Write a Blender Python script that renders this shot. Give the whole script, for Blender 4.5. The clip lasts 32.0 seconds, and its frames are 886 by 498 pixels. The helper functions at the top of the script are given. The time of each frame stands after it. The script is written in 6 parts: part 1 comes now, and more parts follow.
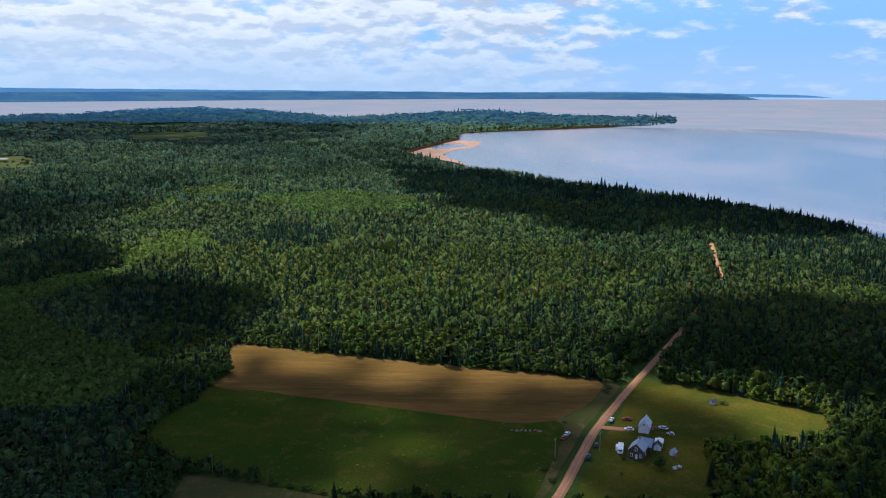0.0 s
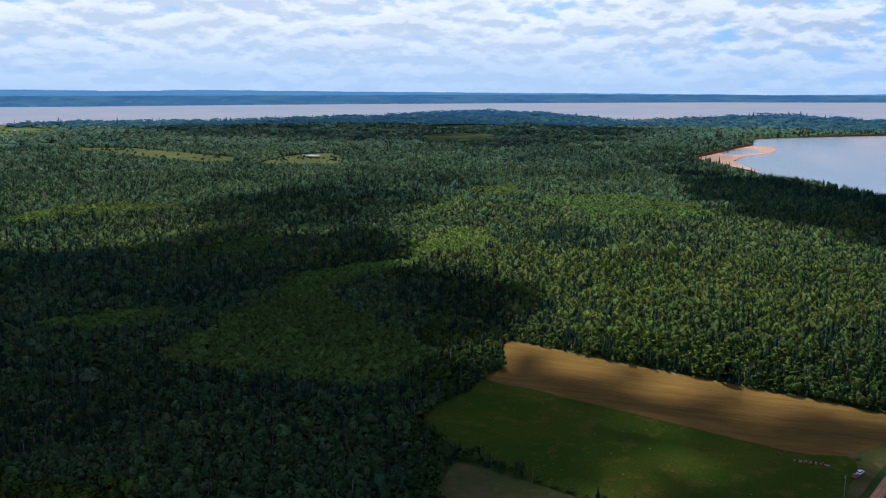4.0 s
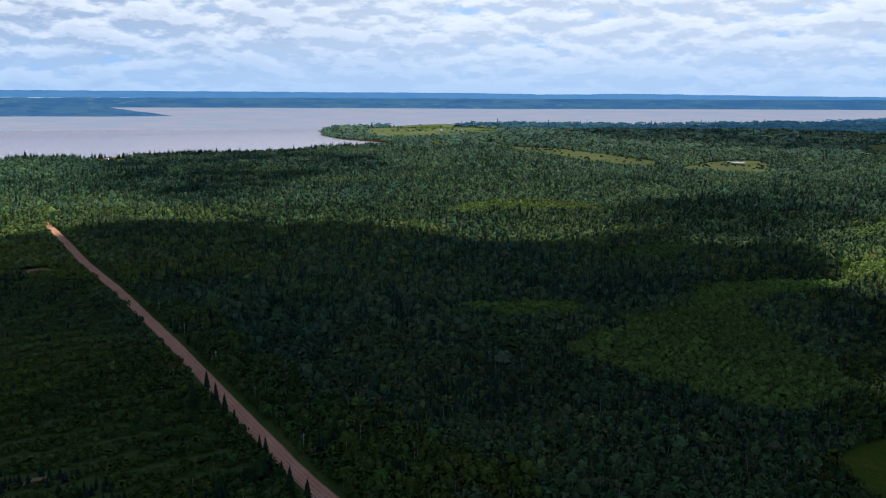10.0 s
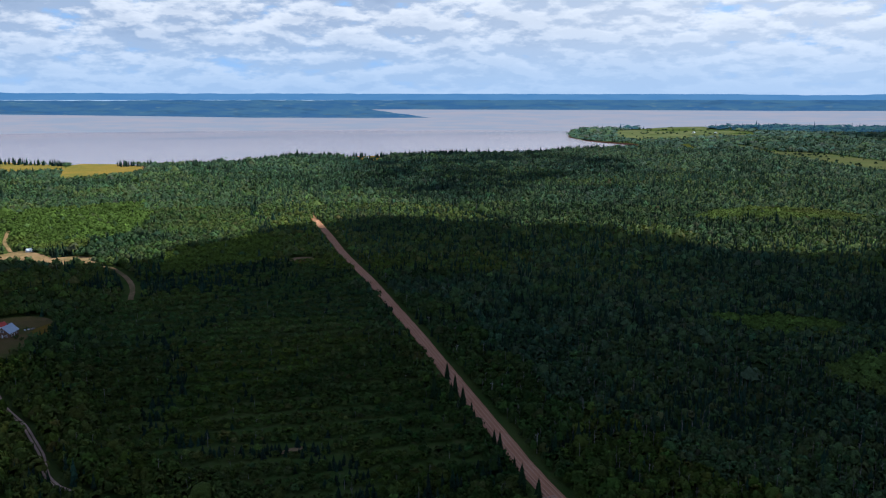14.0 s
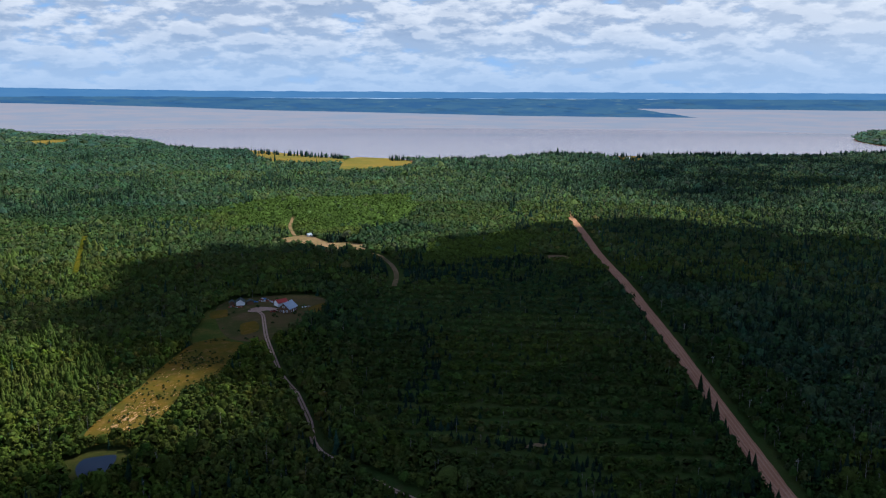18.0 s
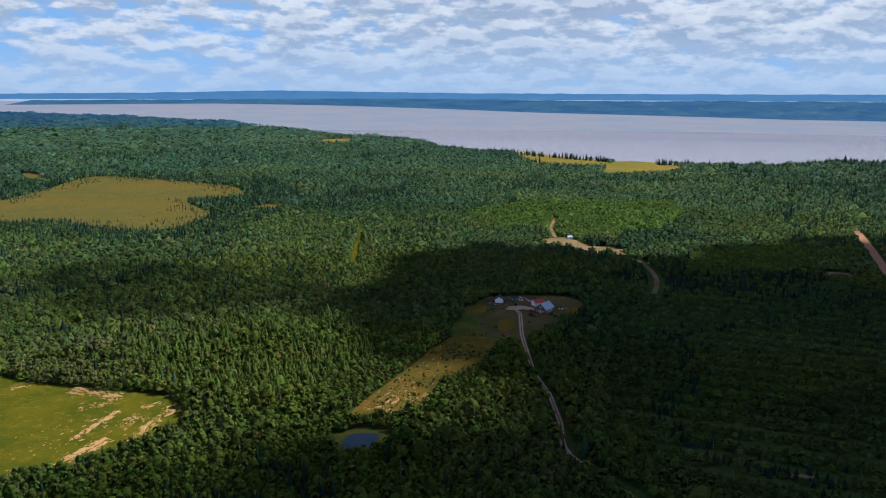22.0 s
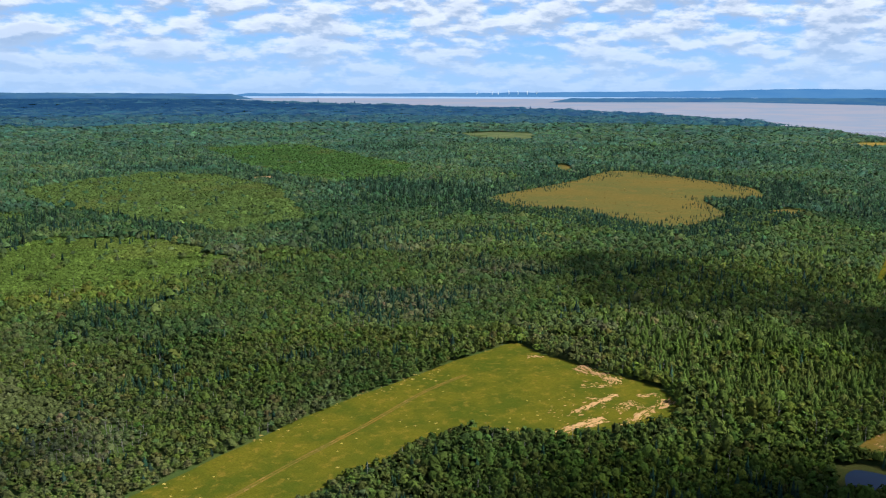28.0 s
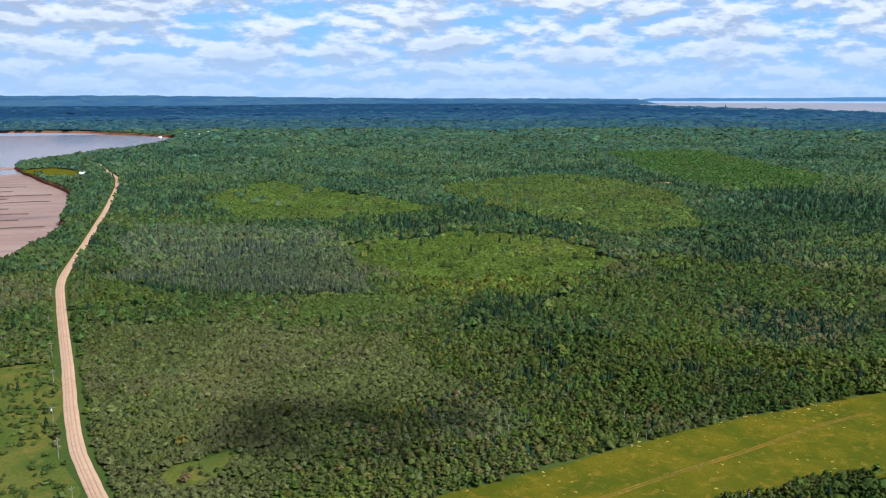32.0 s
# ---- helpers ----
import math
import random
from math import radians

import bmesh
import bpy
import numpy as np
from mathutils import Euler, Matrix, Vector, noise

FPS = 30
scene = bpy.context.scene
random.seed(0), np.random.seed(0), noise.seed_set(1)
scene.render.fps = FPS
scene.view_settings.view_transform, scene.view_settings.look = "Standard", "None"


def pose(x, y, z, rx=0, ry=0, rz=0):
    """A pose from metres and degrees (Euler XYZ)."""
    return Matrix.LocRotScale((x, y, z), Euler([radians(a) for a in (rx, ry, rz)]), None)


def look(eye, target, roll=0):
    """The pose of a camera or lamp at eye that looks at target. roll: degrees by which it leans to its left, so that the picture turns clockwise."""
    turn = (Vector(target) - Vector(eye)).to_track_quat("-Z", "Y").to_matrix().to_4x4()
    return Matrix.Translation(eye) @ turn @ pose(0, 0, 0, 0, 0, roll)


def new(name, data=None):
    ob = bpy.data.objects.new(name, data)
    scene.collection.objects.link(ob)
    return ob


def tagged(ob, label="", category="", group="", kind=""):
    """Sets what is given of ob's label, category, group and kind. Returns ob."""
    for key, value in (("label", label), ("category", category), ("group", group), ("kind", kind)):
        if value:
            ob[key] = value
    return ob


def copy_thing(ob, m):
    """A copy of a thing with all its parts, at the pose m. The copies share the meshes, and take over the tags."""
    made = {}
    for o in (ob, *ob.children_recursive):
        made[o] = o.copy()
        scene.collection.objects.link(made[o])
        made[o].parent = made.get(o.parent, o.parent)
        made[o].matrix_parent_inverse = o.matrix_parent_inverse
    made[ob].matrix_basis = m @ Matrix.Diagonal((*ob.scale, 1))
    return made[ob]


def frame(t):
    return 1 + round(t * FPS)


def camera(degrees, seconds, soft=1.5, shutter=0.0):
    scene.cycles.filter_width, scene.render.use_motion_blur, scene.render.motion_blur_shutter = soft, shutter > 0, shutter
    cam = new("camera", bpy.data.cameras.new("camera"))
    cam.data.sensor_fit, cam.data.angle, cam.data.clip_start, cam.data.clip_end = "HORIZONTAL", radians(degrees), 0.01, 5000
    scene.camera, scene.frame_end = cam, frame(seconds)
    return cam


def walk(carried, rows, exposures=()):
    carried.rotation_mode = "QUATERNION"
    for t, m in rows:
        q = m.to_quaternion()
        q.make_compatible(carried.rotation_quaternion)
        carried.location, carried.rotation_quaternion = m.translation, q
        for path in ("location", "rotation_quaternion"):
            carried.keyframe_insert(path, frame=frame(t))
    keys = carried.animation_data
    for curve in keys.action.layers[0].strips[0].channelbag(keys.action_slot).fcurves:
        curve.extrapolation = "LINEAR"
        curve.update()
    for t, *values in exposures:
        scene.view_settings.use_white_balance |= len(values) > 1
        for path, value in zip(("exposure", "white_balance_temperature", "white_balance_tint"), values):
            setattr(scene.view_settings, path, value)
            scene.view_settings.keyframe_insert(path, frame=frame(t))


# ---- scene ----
EYE = Vector((0.0, 0.0, 160.0))
cam = camera(54.6, 32.0, soft=1.2)
# seconds, turn to the left, look up, lean to the right
ROWS = [
    (0.0, 0.00, -10.48, -0.25), (0.5, 2.19, -10.45, -0.22), (1.0, 4.45, -10.43, -0.22), (1.5, 6.71, -10.40, -0.18),
    (2.0, 9.09, -10.37, -0.16), (2.5, 11.51, -10.36, -0.12), (3.0, 13.91, -10.35, -0.16), (3.5, 16.25, -10.34, -0.16),
    (5.5, 25.52, -10.48, -0.27), (6.0, 27.40, -10.49, -0.32), (6.5, 29.88, -10.44, -0.30), (7.0, 32.56, -10.39, -0.31),
    (7.5, 34.97, -10.36, -0.30), (8.0, 37.66, -10.34, -0.35), (8.5, 40.15, -10.31, -0.35), (9.0, 42.47, -10.29, -0.37),
    (9.5, 43.99, -10.28, -0.38), (10.0, 46.17, -10.23, -0.40), (10.5, 47.84, -10.23, -0.42), (11.0, 50.39, -10.26, -0.29),
    (11.5, 51.91, -10.27, -0.23), (12.0, 54.09, -10.27, -0.22), (12.5, 55.86, -10.27, -0.13), (13.0, 57.27, -10.23, -0.13),
    (13.5, 60.04, -10.19, -0.10), (14.0, 62.48, -10.18, -0.11), (14.5, 64.87, -10.19, -0.14), (16.5, 72.25, -10.25, -0.19),
    (17.0, 74.85, -10.26, -0.19), (17.5, 77.42, -10.29, -0.26), (18.0, 79.65, -10.31, -0.24), (18.5, 81.85, -10.33, -0.23),
    (19.0, 83.90, -10.34, -0.15), (19.5, 86.49, -10.34, -0.09), (20.0, 89.32, -10.30, -0.18), (20.5, 91.80, -10.26, -0.22),
    (21.0, 93.35, -10.26, -0.17), (21.5, 95.16, -10.24, -0.18), (22.0, 97.13, -10.21, -0.19), (22.5, 99.30, -10.19, -0.20),
    (23.0, 101.17, -10.20, -0.24), (23.5, 103.35, -10.19, -0.30), (24.0, 105.87, -10.16, -0.27), (24.5, 108.26, -10.15, -0.31),
    (26.5, 118.55, -10.38, -0.30), (27.0, 122.72, -10.39, -0.23), (27.5, 126.81, -10.39, -0.16), (28.0, 130.79, -10.41, -0.19),
    (28.5, 134.20, -10.41, -0.11), (29.0, 137.62, -10.37, -0.06), (29.5, 141.00, -10.30, -0.00), (30.0, 144.26, -10.26, 0.02),
    (30.5, 147.05, -10.22, 0.04), (31.0, 150.26, -10.18, 0.04), (31.5, 153.61, -10.15, 0.08), (32.0, 156.99, -10.12, 0.05),
]
walk(cam, [(t, pose(EYE.x, EYE.y, EYE.z, 90 + up, 0, yaw) @ pose(0, 0, 0, 0, 0, -lean)) for t, yaw, up, lean in ROWS],
     exposures=[(0.0, 1.0, 5600, 10), (13.0, 0.95, 5600, 10), (18.0, 0.86, 5600, 10), (24.0, 0.78, 5600, 10), (27.5, 1.06, 5600, 10), (32.0, 1.08, 5600, 10)])

# ---- light ----
SUN_YAW, SUN_HIGH = 28.0, 45.0
SUN_WAY = Vector((-math.sin(radians(SUN_YAW)) * math.cos(radians(SUN_HIGH)), math.cos(radians(SUN_YAW)) * math.cos(radians(SUN_HIGH)), math.sin(radians(SUN_HIGH))))
sun = new("sun", bpy.data.lights.new("sun", "SUN"))
sun.data.energy, sun.data.angle, sun.data.color = 4.35, radians(0.53), (1.0, 0.92, 0.70)
sun.matrix_world = look(SUN_WAY * 3000, (0, 0, 0))


class Tree:
    """A small helper to write node trees."""

    def __init__(self, tree):
        self.t = tree

    def add(self, kind, **put):
        n = self.t.nodes.new(kind)
        for k, v in put.items():
            if k in ("operation", "blend_type", "data_type", "sky_type", "sun_disc", "sun_elevation", "sun_rotation", "attribute_name", "noise_dimensions", "feature", "interpolation_type", "altitude", "air_density", "dust_density", "ozone_density", "use_clamp", "clamp", "layer_name", "wave_type", "bands_direction"):
                setattr(n, k, v)
        return n

    def link(self, a, b):
        self.t.links.new(a, b)

    def put(self, socket, v):
        if hasattr(v, "is_output") or isinstance(v, bpy.types.NodeSocket):
            self.t.links.new(v, socket)
        else:
            socket.default_value = v

    def math(self, op, a, b=0.0, c=0.0, clamp=False):
        n = self.t.nodes.new("ShaderNodeMath")
        n.operation, n.use_clamp = op, clamp
        for i, v in enumerate((a, b, c)):
            self.put(n.inputs[i], v)
        return n.outputs[0]

    def mix(self, f, a, b, kind="MIX"):
        n = self.t.nodes.new("ShaderNodeMix")
        n.data_type, n.blend_type = "RGBA", kind
        self.put(n.inputs[0], f), self.put(n.inputs[6], a), self.put(n.inputs[7], b)
        return n.outputs[2]

    def range(self, v, a, b, c=0.0, d=1.0, smooth=True):
        n = self.t.nodes.new("ShaderNodeMapRange")
        n.interpolation_type = "SMOOTHSTEP" if smooth else "LINEAR"
        for i, x in enumerate((v, a, b, c, d)):
            self.put(n.inputs[i], x)
        return n.outputs[0]

    def noise(self, vec, scale, detail=4.0, rough=0.55, warp=0.0):
        n = self.t.nodes.new("ShaderNodeTexNoise")
        self.put(n.inputs["Vector"], vec)
        n.inputs["Scale"].default_value, n.inputs["Detail"].default_value = scale, detail
        n.inputs["Roughness"].default_value, n.inputs["Distortion"].default_value = rough, warp
        return n.outputs["Fac"]

    def xyz(self, x, y, z):
        n = self.t.nodes.new("ShaderNodeCombineXYZ")
        for i, v in enumerate((x, y, z)):
            self.put(n.inputs[i], v)
        return n.outputs[0]


def rgb(r, g, b):
    return (r, g, b, 1.0)


# the sky: clear blue above a pale band, broken cumulus with grey thick parts
world = bpy.data.worlds.new("sky")
scene.world = world
world.use_nodes = True
w = Tree(world.node_tree)
world.node_tree.nodes.clear()
sky = w.add("ShaderNodeTexSky", sky_type="NISHITA", sun_disc=False, sun_elevation=radians(SUN_HIGH), sun_rotation=radians(-SUN_YAW), altitude=100.0, dust_density=1.0, ozone_density=2.0)
co = w.add("ShaderNodeTexCoord")
sep = w.add("ShaderNodeSeparateXYZ")
w.link(co.outputs["Generated"], sep.inputs[0])
dx, dy, dz = sep.outputs
zz = w.math("MAXIMUM", dz, 0.0)
low = w.math("ADD", zz, 0.09)
px, py = w.math("DIVIDE", dx, low), w.math("DIVIDE", dy, low)
p = w.xyz(px, py, 0.0)
n1 = w.noise(p, 1.3, 6.0, 0.6, 0.15)
n2 = w.noise(p, 0.35, 2.0, 0.5)
# fewer clouds towards two parts of the sky
open_a = w.range(w.math("ADD", w.math("MULTIPLY", dx, 0.47), w.math("MULTIPLY", dy, 0.88)), 0.9, 1.0, 0.0, 0.15)
open_b = w.range(w.math("ADD", w.math("MULTIPLY", dx, -0.66), w.math("MULTIPLY", dy, -0.75)), 0.80, 1.0, 0.0, 0.045)


def puffs(lift):
    """How thick the heaped clouds are a little above each point of the sky."""
    high = w.math("ADD", dz, lift)
    at = w.xyz(dx, dy, w.math("MULTIPLY", high, 2.9))
    return w.math("ADD", w.math("MULTIPLY", w.noise(at, 19.0, 7.0, 0.56), 0.6), w.math("MULTIPLY", w.noise(at, 6.0, 2.0), 0.2))


here = puffs(0.0)
above = puffs(0.008)
flat = w.math("ADD", w.math("MULTIPLY", n1, 0.2), w.math("MULTIPLY", n2, 0.14))
dens = w.math("SUBTRACT", w.math("SUBTRACT", w.math("ADD", here, flat), open_a), open_b)
# a closer deck of cloud towards the sun
close = w.range(w.math("ADD", w.math("MULTIPLY", dx, -0.8), w.math("MULTIPLY", dy, 0.6)), 0.55, 0.95, 0.0, 0.05)
cover = w.range(w.math("ADD", dens, close), 0.425, 0.57)
thick = w.range(dens, 0.55, 0.66)
top = w.range(w.math("SUBTRACT", here, above), -0.062, 0.058)
grain = w.noise(w.xyz(dx, dy, w.math("MULTIPLY", dz, 3.0)), 60.0, 4.0, 0.6)
white = w.mix(top, rgb(0.22, 0.262, 0.325), rgb(0.44, 0.445, 0.45))
cloud = w.mix(w.math("MULTIPLY", thick, w.range(top, 0.0, 1.0, 1.0, 0.35)), white, w.mix(grain, rgb(0.155, 0.195, 0.26), rgb(0.235, 0.28, 0.345)))
# brighter vapour round the hidden sun
glare = w.range(w.math("ADD", w.math("MULTIPLY", dx, -0.47), w.math("MULTIPLY", dy, 0.88)), 0.72, 1.0, 0.0, 0.35)
cloud = w.mix(glare, cloud, rgb(0.5, 0.5, 0.49))
blue = w.mix(1.0, sky.outputs[0], rgb(0.062, 0.062, 0.066), "MULTIPLY")
blue = w.mix(w.range(zz, 0.0, 0.3), rgb(0.125, 0.265, 0.47), blue)
air = w.mix(cover, blue, cloud)
haze = w.range(zz, 0.0, 0.09, 0.8, 0.0)
air = w.mix(haze, air, rgb(0.23, 0.31, 0.41))
# overhead, out of view, the sky is darkened to a blue that tints shade
air = w.mix(w.range(zz, 0.2, 0.6, 0.0, 0.62), air, rgb(0.016, 0.045, 0.150))
bg = w.add("ShaderNodeBackground")
w.link(air, bg.inputs[0])
bg.inputs[1].default_value = 1.0
wo = w.add("ShaderNodeOutputWorld")
w.link(bg.outputs[0], wo.inputs[0])


# ---- materials ----
def material(name, rough=0.9):
    m = bpy.data.materials.new(name)
    m.use_nodes = True
    t = Tree(m.node_tree)
    b = m.node_tree.nodes["Principled BSDF"]
    b.inputs["Roughness"].default_value = rough
    b.inputs["Specular IOR Level"].default_value = 0.25
    return m, t, b


def bump(t, b, height, strength=0.5, distance=0.3):
    n = t.add("ShaderNodeBump")
    n.inputs["Strength"].default_value, n.inputs["Distance"].default_value = strength, distance
    t.link(height, n.inputs["Height"])
    t.link(n.outputs[0], b.inputs["Normal"])


def place(t):
    return t.add("ShaderNodeNewGeometry").outputs["Position"]


def patchy(name, cols, scales=(0.03, 0.4, 3.0), rough=0.95, relief=0.3, stretch=None):
    """Ground in several colours mixed at three scales."""
    m, t, b = material(name, rough)
    b.inputs["Specular IOR Level"].default_value = 0.08 if rough < 0.8 else 0.0
    pos = place(t)
    if stretch:
        mp = t.add("ShaderNodeMapping")
        mp.inputs["Rotation"].default_value[2] = stretch[0]
        mp.inputs["Scale"].default_value = (stretch[1], stretch[2], 1)
        t.link(pos, mp.inputs[0])
        pos = mp.outputs[0]
    a = t.noise(pos, scales[0], 3.0)
    c = t.noise(pos, scales[1], 5.0, 0.65)
    d = t.noise(pos, scales[2], 3.0, 0.6)
    col = t.mix(t.range(a, 0.36, 0.64), rgb(*cols[0]), rgb(*cols[1]))
    col = t.mix(t.range(c, 0.5, 0.7, 0.0, 0.8), col, rgb(*cols[2]))
    col = t.mix(t.range(d, 0.3, 0.75, 0.0, 0.55), col, rgb(*(x * 0.55 for x in cols[0])))
    t.link(col, b.inputs["Base Color"])
    bump(t, b, d, relief)
    return m


def plain(name, c, rough=0.6, metal=0.0, vary=0.25, scale=1.5):
    m, t, b = material(name, rough)
    n = t.noise(place(t), scale, 5.0, 0.65)
    col = t.mix(t.range(n, 0.3, 0.7, 0.0, vary), rgb(*c), rgb(*(x * 0.45 for x in c)))
    t.link(col, b.inputs["Base Color"])
    b.inputs["Metallic"].default_value = metal
    return m


def leafy(name, grain, air=None):
    """Leaves: the colour of each tree is carried by the mesh, each clump differs a little; grain is the size of the leaf clumps."""
    m, t, b = material(name, 0.8)
    at = t.add("ShaderNodeAttribute", attribute_name="tint")
    geo = t.add("ShaderNodeNewGeometry")
    k = t.range(geo.outputs["Random Per Island"], 0.0, 1.0, 0.84, 1.16, False)
    fine = t.noise(geo.outputs["Position"], 1.0 / grain, 4.0, 0.72)
    k = t.math("MULTIPLY", k, t.range(fine, 0.32, 0.68, 0.55, 1.45, False))
    mul = t.add("ShaderNodeVectorMath", operation="SCALE")
    t.link(at.outputs["Color"], mul.inputs[0])
    t.link(k, mul.inputs["Scale"])
    t.link(mul.outputs[0], b.inputs["Base Color"])
    bump(t, b, t.noise(geo.outputs["Position"], 1.6 / grain, 3.0, 0.7), 0.8, 0.6 * grain)
    b.inputs["Specular IOR Level"].default_value = 0.02
    if not air:
        # sunlight shines through the leaves
        glow = t.add("ShaderNodeBsdfTranslucent")
        t.link(t.mix(1.0, mul.outputs[0], rgb(1.35, 1.3, 0.55), "MULTIPLY"), glow.inputs[0])
        mx = t.add("ShaderNodeMixShader")
        mx.inputs[0].default_value = 0.08
        t.link(b.outputs[0], mx.inputs[1]), t.link(glow.outputs[0], mx.inputs[2])
        t.link(mx.outputs[0], m.node_tree.nodes["Material Output"].inputs[0])
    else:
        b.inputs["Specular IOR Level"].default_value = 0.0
        # a faint blue glow stands for the haze in front of far woods
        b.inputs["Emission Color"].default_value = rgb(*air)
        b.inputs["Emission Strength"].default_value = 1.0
    return m


LEAF = leafy("leaves", 0.6)
LEAF_MID = leafy("leaves_of_the_middle_woods", 1.1)
LEAF_WIDE = leafy("leaves_of_the_outer_woods", 3.0)
# far leaves with blue haze put into their emission
LEAF_FAR_HAZE = [leafy("haze_glow_leaves", 6.0, a_) for a_ in ((0.008, 0.024, 0.046), (0.012, 0.036, 0.076))]
FLOOR = patchy("forest_floor", ((0.038, 0.066, 0.016), (0.058, 0.076, 0.02), (0.08, 0.078, 0.03)), (0.02, 0.2, 2.0))
HAY = patchy("mown_hay", ((0.155, 0.086, 0.025), (0.108, 0.068, 0.019), (0.235, 0.135, 0.052)), (0.05, 0.24, 1.8), stretch=(radians(17), 0.28, 3.2))
GRASS = patchy("field_grass", ((0.036, 0.060, 0.008), (0.056, 0.066, 0.010), (0.105, 0.078, 0.02)), (0.02, 0.09, 0.9))
BRIGHT = patchy("sunny_grass", ((0.056, 0.067, 0.007), (0.098, 0.086, 0.008), (0.165, 0.112, 0.016)), (0.045, 0.17, 1.4))
YARD = patchy("worn_grass", ((0.11, 0.08, 0.034), (0.060, 0.070, 0.02), (0.155, 0.10, 0.052)), (0.035, 0.1, 1.2))
FARM_GRASS = patchy("farm_grass", ((0.052, 0.062, 0.010), (0.088, 0.076, 0.012), (0.125, 0.088, 0.024)), (0.03, 0.11, 1.2))
BOG = patchy("bog_moss", ((0.115, 0.088, 0.023), (0.088, 0.085, 0.026), (0.15, 0.098, 0.026)), (0.008, 0.03, 0.25))
MEADOW = patchy("shrubby_meadow", ((0.052, 0.078, 0.016), (0.098, 0.098, 0.022), (0.15, 0.11, 0.03)), (0.03, 0.09, 0.8))
DRY = patchy("dry_clearing", ((0.145, 0.092, 0.016), (0.085, 0.078, 0.015), (0.21, 0.125, 0.045)), (0.06, 0.2, 1.0))
STUBBLE = patchy("cape_pasture", ((0.10, 0.115, 0.05), (0.06, 0.085, 0.035), (0.14, 0.13, 0.07)), (0.01, 0.05, 0.4))
YELLOW = patchy("yellow_field", ((0.20, 0.145, 0.032), (0.13, 0.125, 0.03), (0.24, 0.165, 0.06)), (0.01, 0.05, 0.4))
FENLAND = patchy("fen_grass", ((0.105, 0.115, 0.045), (0.075, 0.10, 0.04), (0.13, 0.12, 0.055)), (0.006, 0.02, 0.2))
BARE = patchy("bare_soil", ((0.41, 0.24, 0.11), (0.34, 0.195, 0.085), (0.47, 0.30, 0.15)), (0.05, 0.3, 1.5))
SANDY = patchy("sandy_clearing", ((0.24, 0.155, 0.085), (0.13, 0.105, 0.045), (0.33, 0.22, 0.13)), (0.04, 0.16, 1.2))
RED_GRAVEL = patchy("red_earth_gravel", ((0.38, 0.185, 0.105), (0.43, 0.22, 0.13), (0.29, 0.14, 0.08)), (0.05, 0.35, 3.0))
PACKED_RED = patchy("packed_red_gravel", ((0.46, 0.245, 0.15), (0.50, 0.28, 0.18), (0.38, 0.20, 0.12)), (0.05, 0.35, 3.0))
GRAVEL = patchy("pale_gravel", ((0.40, 0.265, 0.195), (0.44, 0.30, 0.22), (0.34, 0.21, 0.15)), (0.05, 0.35, 3.0))
SANDY_ROAD = patchy("packed_road_sand", ((0.34, 0.225, 0.16), (0.38, 0.25, 0.18), (0.30, 0.19, 0.13)), (0.05, 0.35, 3.0))
BEACH = patchy("red_beach", ((0.30, 0.165, 0.115), (0.36, 0.21, 0.15), (0.20, 0.115, 0.085)), (0.006, 0.03, 0.3), 0.7)
MUD = patchy("tidal_mud", ((0.23, 0.14, 0.115), (0.28, 0.19, 0.165), (0.09, 0.06, 0.055)), (0.008, 0.02, 0.2), 0.45, stretch=(radians(0), 0.35, 1.6))
CLIFF = patchy("red_cliff", ((0.20, 0.085, 0.05), (0.15, 0.07, 0.045), (0.07, 0.065, 0.025)), (0.02, 0.1, 0.8))


def sea_material():
    m, t, b = material("muddy_sea", 0.22)
    pos = place(t)
    mp = t.add("ShaderNodeMapping")
    mp.inputs["Rotation"].default_value[2] = radians(35)
    mp.inputs["Scale"].default_value = (1.0, 0.3, 1)
    t.link(pos, mp.inputs[0])
    big = t.noise(mp.outputs[0], 0.0016, 6.0, 0.6, 0.6)
    sx = t.add("ShaderNodeSeparateXYZ")
    t.link(pos, sx.inputs[0])
    # more river mud towards the west
    silt = t.math("MAXIMUM", t.range(sx.outputs[0], -2600.0, 300.0, 0.16, 0.0), t.range(sx.outputs[1], -1000.0, -300.0, 0.14, 0.0))
    col = t.mix(t.range(t.math("ADD", big, silt), 0.42, 0.64), rgb(0.072, 0.108, 0.165), rgb(0.225, 0.195, 0.232))
    t.link(col, b.inputs["Base Color"])
    b.inputs["Specular IOR Level"].default_value = 0.4
    n = t.add("ShaderNodeBump")
    n.inputs["Strength"].default_value, n.inputs["Distance"].default_value = 0.25, 1.0
    t.link(t.noise(pos, 0.09, 4.0, 0.6), n.inputs["Height"])
    t.link(t.xyz(0.0, 0.0, 1.0), n.inputs["Normal"])
    t.link(n.outputs[0], b.inputs["Normal"])
    return m


SEA = sea_material()


